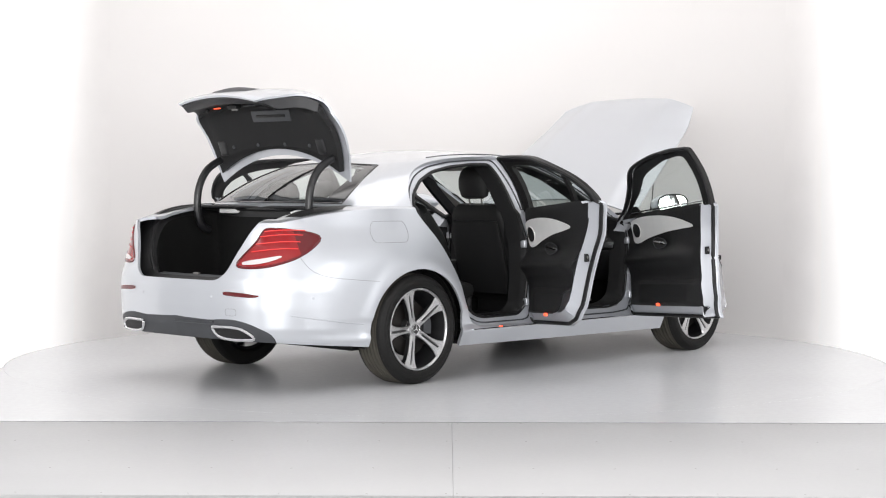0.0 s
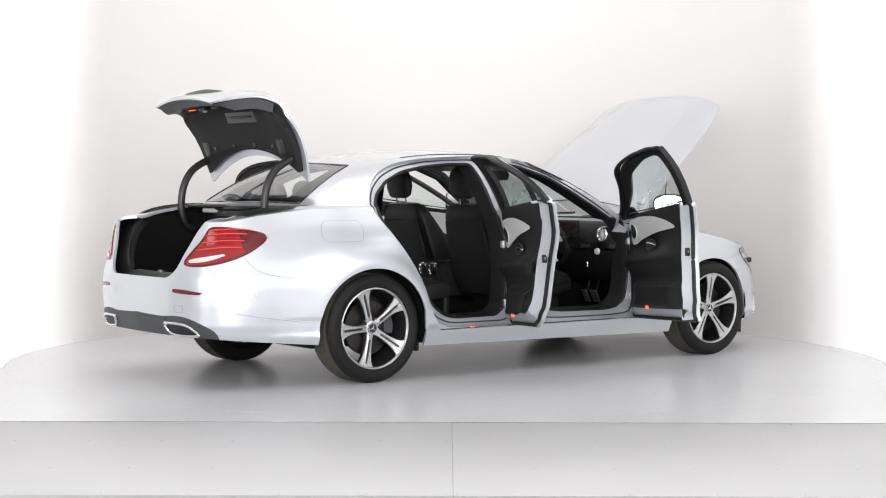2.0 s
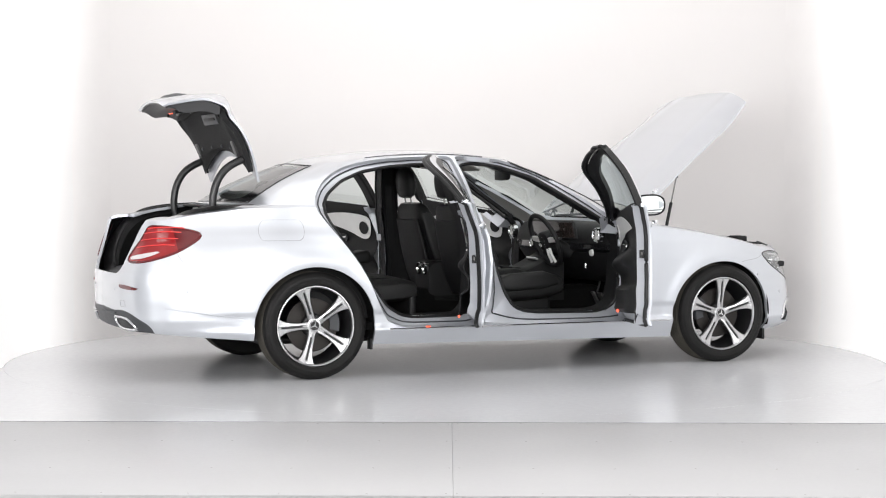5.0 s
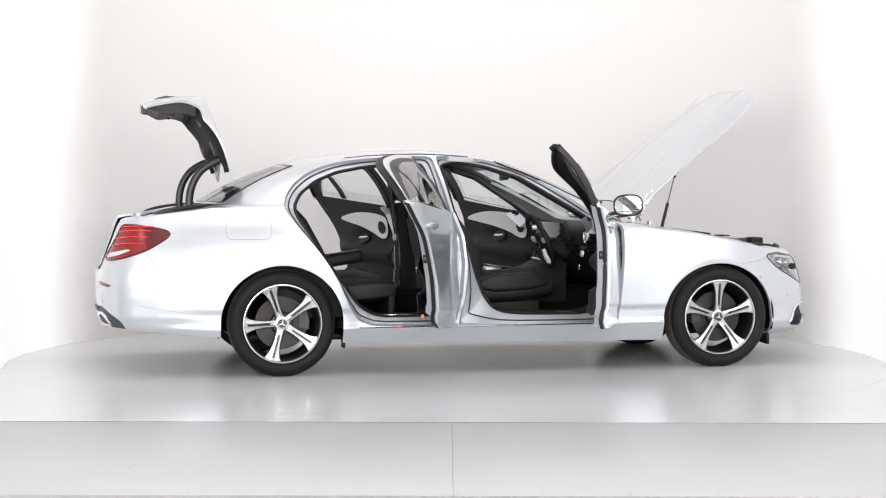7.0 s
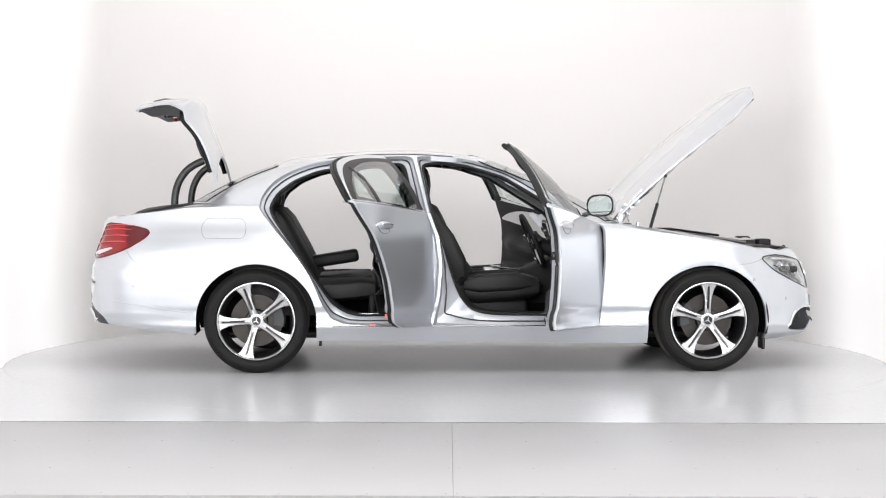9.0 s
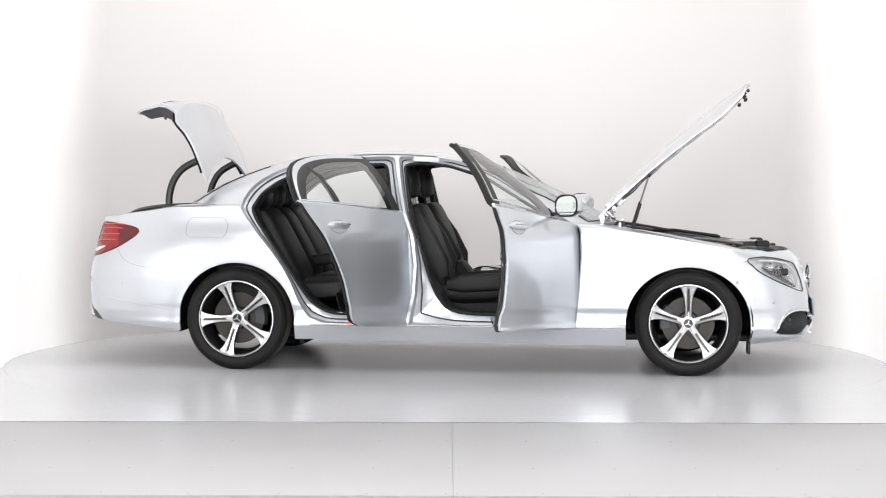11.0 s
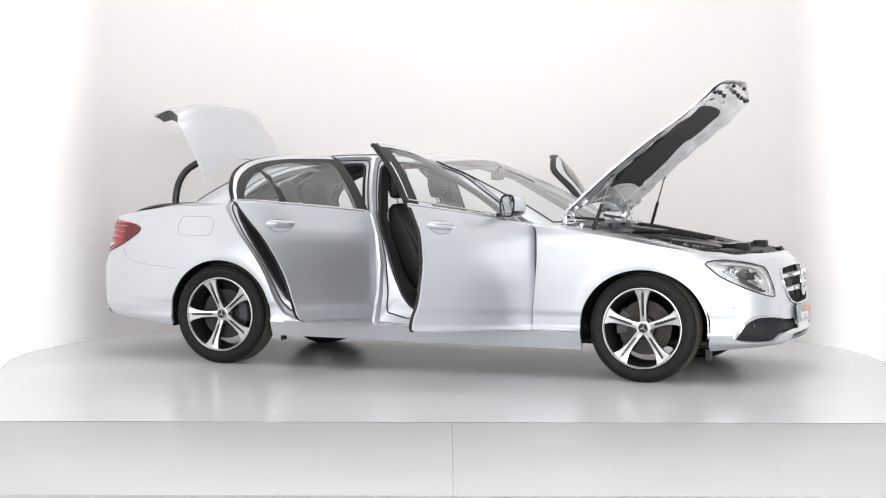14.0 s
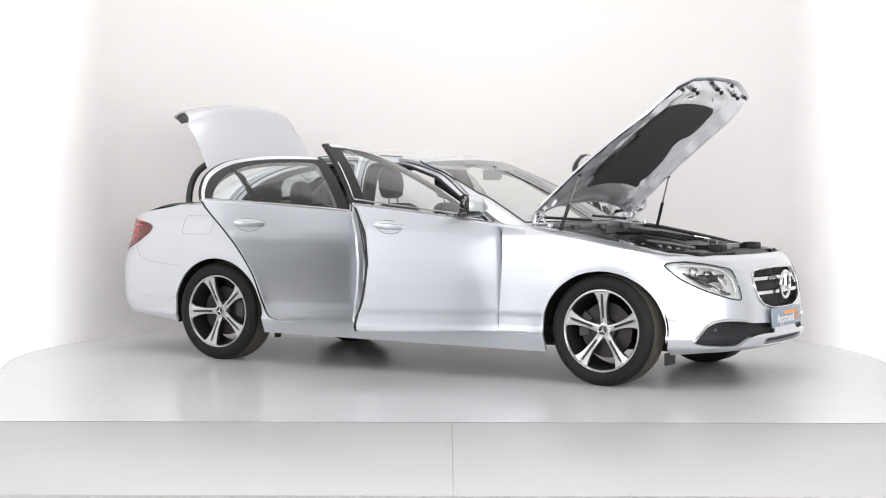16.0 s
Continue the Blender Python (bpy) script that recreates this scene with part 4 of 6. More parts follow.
def bonnet_point(u, s, drop=0.0):
    """u: 0 at the windscreen, 1 at the nose; s: -1 to 1 across."""
    xf = 2.20 - 0.12 * abs(s) ** 2.4
    xr = 0.985 - 0.12 * abs(s) ** 2
    x = xr + (xf - xr) * u
    w = float(np.interp(x, [0.85, 1.0, 1.3, 1.6, 1.8, 1.95, 2.05, 2.2], [0.765, 0.765, 0.75, 0.728, 0.70, 0.665, 0.635, 0.59]))
    y = w * s
    edge = table(x, TOP_Z) + 0.022
    mid = float(np.interp(x, [0.85, 0.93, 1.3, 1.7, 2.0, 2.12, 2.2], [1.0, 0.995, 0.962, 0.912, 0.862, 0.832, 0.80]))
    z = edge + (mid - edge) * (1 - abs(s) ** 2.6) + 0.008 * math.exp(-((abs(s) - 0.62) / 0.10) ** 2) + 0.016 * math.sin(math.pi * u)
    return x, y, z - drop

def build_bonnet():
    m = Matrix.Translation(BONNET_PIVOT + Vector((-0.035, 0, 0.07))) @ Matrix.Rotation(radians(BONNET_TURN), 4, "Y")
    loc = lambda mesh: turned(mesh, Matrix.Translation(-BONNET_PIVOT))
    us, ss = np.linspace(0, 1, 40), np.linspace(-1, 1, 50)
    outer = grid(np.array([[bonnet_point(u, s) for s in ss] for u in us]))
    bonnet = part("bonnet", loc(outer), PAINT, car, "open silver bonnet held up by struts", m=m, solid=0.012, solid_offset=-1, mats=[PAINT, PAINT_IN])
    def relief(u, s):
        d = 0.020 + 0.030 * float(ease(u, 0.0, 0.08)) * float(1 - ease(u, 0.93, 1.0)) * float(1 - ease(abs(s), 0.90, 1.0))
        pad = float(ease(u, 0.16, 0.22)) * float(1 - ease(u, 0.76, 0.83)) * float(1 - ease(abs(s), 0.60, 0.70))
        hole = math.exp(-((u - 0.33) / 0.09) ** 2 - ((abs(s) - 0.79) / 0.07) ** 2) + math.exp(-((u - 0.62) / 0.10) ** 2 - ((abs(s) - 0.80) / 0.06) ** 2) + math.exp(-((u - 0.88) / 0.035) ** 2 - ((abs(s) - 0.35) / 0.16) ** 2)
        return d - 0.022 * pad - 0.020 * hole + 0.004 * math.sin(u * 40) * (abs(s) > 0.7)
    inner = grid(np.array([[bonnet_point(0.02 + 0.95 * u, s * 0.965, relief(u, s)) for s in ss] for u in us]))
    part("inner_panel", loc((inner[0], [q[::-1] for q in inner[1]])), PRESSED, bonnet, "pressed silver inner bonnet panel")
    full = [(*bonnet_point(u, s, 0.052 - 0.012 * float(ease(max(abs(s) / 0.62, abs(u - 0.47) / 0.34), 0.85, 1.0))), u, s) for u in np.linspace(0.1, 0.88, 50) for s in np.linspace(-0.75, 0.75, 50)]
    g = grid(np.array(full).reshape(50, 50, 5))
    side = [(0.17, 0.32), (0.165, 0.50), (0.185, 0.52), (0.215, 0.46), (0.25, 0.53), (0.34, 0.56), (0.43, 0.49), (0.49, 0.44), (0.55, 0.47), (0.585, 0.61), (0.65, 0.63), (0.73, 0.58), (0.80, 0.46), (0.845, 0.24)]
    outline = smooth_line([(0.17, 0.0)] + side + [(0.855, 0.0)] + [(a, -b) for a, b in side[::-1]], 120, True)
    pad, _ = split(g, inside(outline, (3, 4)))
    felt = material("dark_grey_felt", (0.022, 0.020, 0.019), 0.95, 0, 0, 0.002, 260, 0.2, 6)
    part("insulation_pad", loc((pad[0], [q[::-1] for q in pad[1]])), felt, bonnet, "dark grey felt insulation pad", solid=0.012)
    for s in (-0.55, 0.0, 0.55):
        p = Vector(bonnet_point(0.925, s, 0.055))
        part("bonnet_catch", turned(joined(rbox(0.03, 0.05, 0.012, 0.004), rbox(0.012, 0.012, 0.035, 0.003, (0, 0, -0.02)), lathe([(0.004, -0.02), (0.016, -0.03), (0.016, -0.036), (0.004, -0.045)], 14, "z")), Matrix.Translation(p - BONNET_PIVOT)), BLACK, bonnet)
    for s in (-0.85, -0.28, 0.28, 0.85):
        p = Vector(bonnet_point(0.965, s, 0.03))
        part("bonnet_buffer", turned(lathe([(0.0005, -0.022), (0.010, -0.020), (0.013, 0.0)], 12, "z"), Matrix.Translation(p - BONNET_PIVOT)), BLACK, bonnet)
    for s in (-1, 1):
        hinge = joined(rbox(0.17, 0.035, 0.012, 0.004, (0.99, s * 0.70, 0.962)), rbox(0.012, 0.04, 0.07, 0.004, (0.93, s * 0.70, 0.94)), rbox(0.05, 0.012, 0.06, 0.004, (1.03, s * 0.685, 0.94)), rbox(0.03, 0.045, 0.02, 0.005, (1.10, s * 0.69, 0.955)))
        hp = part("bonnet_hinge", loc(hinge), PRESSED, bonnet, "pressed silver bonnet hinge")
        low = joined(rbox(0.12, 0.04, 0.016, 0.005, (0.96, s * 0.735, 0.948)), rbox(0.03, 0.010, 0.09, 0.004, (0.915, s * 0.725, 0.99)), rbox(0.02, 0.05, 0.03, 0.005, (1.03, s * 0.73, 0.96)))
        br = part("hinge_bracket", low, PRESSED, car, "pressed silver hinge bracket")
        for p0, p1 in (((0.90, 0.70, 0.99), (0.96, 0.70, 1.10)), ((0.93, 0.715, 0.975), (1.00, 0.705, 1.09)), ((0.98, 0.70, 0.975), (0.93, 0.70, 1.075))):
            part("hinge_link", tube([(p0[0], s * p0[1], p0[2]), (p1[0], s * p1[1], p1[2])], 0.010, 8, False, 0.6), PRESSED, br)
        for x, z in ((0.905, 1.0), (0.955, 1.085), (0.99, 1.07), (0.93, 1.045)):
            part("hinge_pin", turned(lathe([(0.0005, -0.03), (0.012, -0.028), (0.012, 0.028), (0.0005, 0.03)], 12), pose(x, s * 0.70, z)), PRESSED, br)
        # gas strut from the wing to the bonnet
        top = m @ (Vector(bonnet_point(0.33, s * 0.93, 0.035)) - BONNET_PIVOT)
        foot = Vector((1.10, s * 0.755, 0.90))
        mid = foot.lerp(top, 0.52)
        st = part("bonnet_strut", tube([foot, foot.lerp(top, 0.3), mid], 0.011, 12), BLACK, car, "black gas strut holding the bonnet")
        part("strut_rod", tube([mid, top], 0.005, 8), STEEL, st)
        part("strut_ball", turned(rbox(0.022, 0.022, 0.022, 0.008), Matrix.Translation(top)), BLACK, st)

LID = [(-1.80, 1.098, 0.60), (-1.92, 1.097, 0.63), (-2.05, 1.092, 0.65), (-2.18, 1.083, 0.655), (-2.29, 1.074, 0.645), (-2.35, 1.071, 0.63), (-2.385, 1.055, 0.61), (-2.40, 1.02, 0.595), (-2.415, 0.95, 0.555), (-2.43, 0.87, 0.505), (-2.44, 0.78, 0.455), (-2.445, 0.70, 0.40), (-2.44, 0.675, 0.36)]

def build_boot_lid():
    turn = Matrix.Rotation(radians(74.5), 4, "Y")
    q, q1 = Vector((-1.80, 0, 1.09)), Vector((-1.735, 0, 1.235))
    loc = lambda mesh: turned(mesh, Matrix.Translation(-q))
    m = Matrix.Translation(q1) @ turn
    prof = smooth_line(LID, 60)
    def point(i, s, drop=0.0, shrink=1.0):
        x, z, w = prof[i]
        t = prof[min(i + 1, 59)] - prof[max(i - 1, 0)]
        n = Vector((-t[1], 0, t[0])).normalized()
        if n.z < 0 and i < 25:
            n = -n
        if n.x > 0 and i >= 25:
            n = -n
        back = ease(i / 59.0, 0.35, 0.62)
        x = x + 0.042 * back * abs(s) ** 2.2
        x = x + 0.045 * math.exp(-((i - 31) / 7.0) ** 2) * abs(s) ** 4
        front = 1 - ease(i / 59.0, 0.0, 0.3)
        x = x - 0.17 * front * (1 - abs(s) ** 2)
        z = z - 0.028 * (1 - back) * abs(s) ** 2.5 - 0.07 * math.exp(-((i - 30) / 10.0) ** 2) * abs(s) ** 4
        return (x - n.x * drop, w * s * shrink, z - n.z * drop)
    ss = np.linspace(-1, 1, 40)
    outer = grid(np.array([[point(i, s) for s in ss] for i in range(60)]))
    lid = part("boot_lid", loc((outer[0], [f[::-1] for f in outer[1]])), PAINT, car, "open silver boot lid with black felt lining", m=m, solid=0.014, solid_offset=1, mats=[PAINT, PAINT_IN])
    lin = []
    for i in range(4, 36):
        lin.append([point(i, -1, 0.004, 0.93)] + [point(i, s, 0.03 + 0.032 * float(ease(i, 27, 35)) + 0.028 * float(1 - ease(abs(s), 0.8, 1.0)) * float(ease(i, 4, 10)), 0.90) for s in ss] + [point(i, 1, 0.004, 0.93)])
    felt = material("boot_lid_felt", (0.008, 0.008, 0.0085), 0.95, 0, 0, 0.0018, 300, 0.2, 7)
    part("lid_lining", loc(grid(np.array(lin))), felt, lid, "black felt lid lining", solid=0.01)
    cover = [[point(i, -1, 0.004, 0.965)] + [point(i, s, 0.012 + 0.056 * float(ease(i, 28, 38)) * float(1 - ease(i, 50, 57)), 0.95) for s in ss] + [point(i, 1, 0.004, 0.965)] for i in range(35, 59)]
    part("lid_grip_panel", loc(grid(np.array(cover))), LIDPLASTIC, lid, "black plastic lid edge cover", solid=0.008)
    def on(i, s, d):
        return Vector(point(i, s, d, 0.9)) - q
    # emergency triangle holder, clips, catch, marker lamps
    def plate(sx, sy, sz, i, s, d, b=0.004):
        p, a = on(i, s, d), on(min(i + 2, 59), s, d) - on(max(i - 2, 0), s, d)
        ang = math.atan2(a.z, -a.x)
        return turned(rbox(sx, sy, sz, b), Matrix.Translation(p) @ Matrix.Rotation(ang, 4, "Y"))
    part("holder_panel", loc_none(plate(0.075, 0.36, 0.012, 25, -0.12, 0.062)), GREYPLASTIC, lid, "grey pull-out holder panel")
    part("holder_slot", loc_none(plate(0.018, 0.27, 0.006, 25, -0.12, 0.070)), BLACK, lid)
    for s in (-0.62, -0.22, 0.22, 0.62):
        part("lining_clip", turned(lathe([(0.0005, -0.006), (0.010, -0.004), (0.013, 0.002)], 16, "z"), Matrix.Translation(on(13, s, 0.065))), GREYPLASTIC, lid)
    part("lid_catch", loc_none(plate(0.05, 0.075, 0.022, 46, 0.12, 0.090)), BLACK, lid)
    part("lid_catch_bar", loc_none(plate(0.012, 0.055, 0.02, 46, 0.12, 0.104)), STEEL, lid)
    part("grip_recess", loc_none(plate(0.04, 0.10, 0.006, 46, -0.25, 0.088)), BLACK, lid)
    part("grip_rim", loc_none(plate(0.050, 0.115, 0.004, 46, -0.25, 0.085)), GREYPLASTIC, lid)
    part("lid_marker_lamp", loc_none(plate(0.03, 0.045, 0.006, 46, 0.50, 0.086)), RED_GLOW, lid, "lit red marker lamp")
    for s in (-0.72, 0.72):
        part("lid_buffer", turned(lathe([(0.0005, -0.012), (0.012, -0.008), (0.014, 0.002)], 14, "z"), Matrix.Translation(on(46, s, 0.086))), BLACK, lid)
    hump = [[tuple(Vector(point(i, s, -h * max(0.0, 1 - (s / 0.42) ** 2) ** 0.5 - 0.001)) - q) for i, h in ((42, 0.0), (44, 0.020), (47, 0.030), (51, 0.026), (54, 0.0))] for s in np.linspace(-0.42, 0.42, 22)]
    part("plate_recess_trim", grid(np.array(hump)), GREYPLASTIC, lid, "dark grey trim over the plate recess", solid=0.006)
    def lamp(s):
        return turned(rbox(0.03, 0.02, 0.012, 0.004), Matrix.Translation(on(20, s, 0.02)))
    for s in (-1.0, 1.0):
        part("lid_stop", lamp(s), BLACK, lid)
        part("hinge_cover", loc_none(plate(0.10, 0.07, 0.02, 13, s * 0.80, 0.055, 0.008)), BAY, lid)
    for s in (-1, 1):
        y = s * 0.535
        pts = smooth_line([(-1.835, y, 1.372), (-1.885, y, 1.350), (-1.95, y, 1.305), (-2.00, y, 1.23), (-2.025, y, 1.14), (-2.025, y, 1.04), (-1.99, y, 0.95), (-1.93, y, 0.92)], 26)
        part("boot_hinge_arm", tube([tuple(p) for p in pts], 0.025, 12, False, 0.9, (0, 1, 0)), BAY, car, "curved black boot hinge arm")

def loc_none(mesh):
    return mesh

# ---- cabin, boot and engine bay ----
def padded(path, power=0.55, n=28):
    """A cushion: rings (centre, half depth along d, half width along y) with rounded corners. path rows: x, y, z, depth, width, dx, dz."""
    secs = []
    for x, y, z, dep, wid, dx, dz in path:
        l = math.hypot(dx, dz)
        secs.append([(x + dx / l * dep * np.sign(math.cos(a)) * abs(math.cos(a)) ** power, y + wid * np.sign(math.sin(a)) * abs(math.sin(a)) ** power, z + dz / l * dep * np.sign(math.cos(a)) * abs(math.cos(a)) ** power) for a in np.linspace(0, 2 * math.pi, n, endpoint=False)])
    return loft(secs)

def build_front_seat(y):
    fwd = 0.19
    seat = part("front_seat", padded([(a_ + fwd, b_, c_, d_, e_, f_, g_) for a_, b_, c_, d_, e_, f_, g_ in [(-0.36, y, 0.49, 0.03, 0.20, 0, 1), (-0.34, y, 0.50, 0.075, 0.235, 0, 1), (-0.2, y, 0.50, 0.088, 0.25, 0, 1), (0.0, y, 0.515, 0.09, 0.25, 0, 1), (0.13, y, 0.53, 0.085, 0.245, 0, 1), (0.20, y, 0.53, 0.065, 0.235, 0, 1), (0.225, y, 0.52, 0.03, 0.20, 0, 1)]]), FABRIC, car, "black fabric front seat")
    for s in (-1, 1):
        part("seat_bolster", padded([(a_ + fwd, b_, c_, d_, e_, f_, g_) for a_, b_, c_, d_, e_, f_, g_ in [(-0.30, y + s * 0.235, 0.55, 0.03, 0.02, 0, 1), (-0.2, y + s * 0.235, 0.56, 0.06, 0.042, 0, 1), (0.05, y + s * 0.232, 0.575, 0.06, 0.042, 0, 1), (0.16, y + s * 0.225, 0.57, 0.03, 0.025, 0, 1)]]), FABRIC, seat)
        part("back_bolster", padded([(a_ + fwd, b_, c_, d_, e_, f_, g_) for a_, b_, c_, d_, e_, f_, g_ in [(-0.335, y + s * 0.225, 0.60, 0.05, 0.03, 1, 0.3), (-0.37, y + s * 0.235, 0.70, 0.085, 0.042, 1, 0.3), (-0.44, y + s * 0.235, 0.86, 0.075, 0.04, 1, 0.3), (-0.51, y + s * 0.215, 1.02, 0.035, 0.025, 1, 0.3)]]), FABRIC, seat)
    part("backrest", padded([(a_ + fwd, b_, c_, d_, e_, f_, g_) for a_, b_, c_, d_, e_, f_, g_ in [(-0.33, y, 0.50, 0.05, 0.20, 1, 0.25), (-0.36, y, 0.56, 0.085, 0.235, 1, 0.25), (-0.40, y, 0.70, 0.082, 0.255, 1, 0.25), (-0.46, y, 0.88, 0.075, 0.255, 1, 0.25), (-0.505, y, 1.00, 0.065, 0.245, 1, 0.25), (-0.525, y, 1.06, 0.052, 0.215, 1, 0.25), (-0.535, y, 1.085, 0.025, 0.17, 1, 0.25)]]), FABRIC, seat)
    part("back_shell", padded([(a_ + fwd, b_, c_, d_, e_, f_, g_) for a_, b_, c_, d_, e_, f_, g_ in [(-0.44, y, 0.48, 0.012, 0.19, 1, 0.25), (-0.475, y, 0.60, 0.02, 0.225, 1, 0.25), (-0.525, y, 0.80, 0.02, 0.225, 1, 0.25), (-0.565, y, 0.97, 0.014, 0.20, 1, 0.25)]]), SOFT, seat)
    part("headrest", padded([(a_ + fwd, b_, c_, d_, e_, f_, g_) for a_, b_, c_, d_, e_, f_, g_ in [(-0.565, y, 1.125, 0.02, 0.085, 1, 0.2), (-0.565, y, 1.14, 0.045, 0.115, 1, 0.2), (-0.57, y, 1.20, 0.058, 0.135, 1, 0.2), (-0.576, y, 1.26, 0.058, 0.130, 1, 0.2), (-0.582, y, 1.305, 0.048, 0.108, 1, 0.2), (-0.586, y, 1.33, 0.032, 0.08, 1, 0.2), (-0.588, y, 1.342, 0.012, 0.045, 1, 0.2)]], 1.0), FABRIC, seat)
    for s in (-0.055, 0.055):
        part("headrest_post", tube([(-0.545 + fwd, y + s, 1.06), (-0.562 + fwd, y + s, 1.14)], 0.006, 8), STEEL, seat)
    part("seat_base", rbox(0.46, 0.40, 0.14, 0.03, (-0.1 + fwd, y, 0.38)), SOFT, seat)
    for s in (-0.17, 0.17):
        part("seat_rail", rbox(0.5, 0.03, 0.03, 0.006, (-0.08 + fwd, y + s, 0.325)), STEEL, seat)
    for k in (-0.09, 0.09):
        part("seat_seam", tube([(-0.32 + fwd, y + k, 0.585), (-0.1 + fwd, y + k, 0.594), (0.12 + fwd, y + k, 0.615)], 0.004, 6), SOFT, seat)

def build_rear_seat():
    seat = part("rear_seat", padded([(-1.18, 0, 0.50, 0.04, 0.60, 0, 1), (-1.14, 0, 0.505, 0.08, 0.65, 0, 1), (-0.95, 0, 0.51, 0.088, 0.67, 0, 1), (-0.78, 0, 0.525, 0.085, 0.67, 0, 1), (-0.70, 0, 0.525, 0.065, 0.66, 0, 1), (-0.675, 0, 0.51, 0.03, 0.62, 0, 1)], 0.45), FABRIC, car, "black fabric rear bench seat")
    for y, w in ((-0.42, 0.24), (0.42, 0.24), (0, 0.16)):
        part("backrest", padded([(-1.12, y, 0.52, 0.05, w * 0.9, 1, 0.45), (-1.16, y, 0.60, 0.085, w, 1, 0.45), (-1.24, y, 0.76, 0.085, w, 1, 0.45), (-1.34, y, 0.96, 0.075, w, 1, 0.45), (-1.375, y, 1.03, 0.05, w * 0.92, 1, 0.45), (-1.385, y, 1.05, 0.02, w * 0.8, 1, 0.45)], 0.5), FABRIC, seat)
        part("headrest", padded([(-1.395, y, 1.05, 0.03, w * 0.40, 1, 0.3), (-1.40, y, 1.075, 0.055, w * 0.54, 1, 0.3), (-1.405, y, 1.14, 0.066, w * 0.58, 1, 0.3), (-1.415, y, 1.195, 0.058, w * 0.54, 1, 0.3), (-1.42, y, 1.225, 0.038, w * 0.42, 1, 0.3), (-1.422, y, 1.238, 0.014, w * 0.24, 1, 0.3)], 0.65), FABRIC, seat)
    part("armrest", turned(rbox(0.36, 0.20, 0.085, 0.025), pose(-0.99, 0, 0.70, 0, -9, 0)), FABRIC, seat, "folded-down centre armrest")
    part("seat_front", rbox(0.05, 1.3, 0.2, 0.02, (-0.72, 0, 0.40)), SOFT, seat)
    for y in (-0.5, -0.35, 0.35, 0.5):
        part("seat_seam", tube([(-1.08, y, 0.594), (-0.9, y, 0.600), (-0.72, y, 0.598)], 0.004, 6), SOFT, seat)

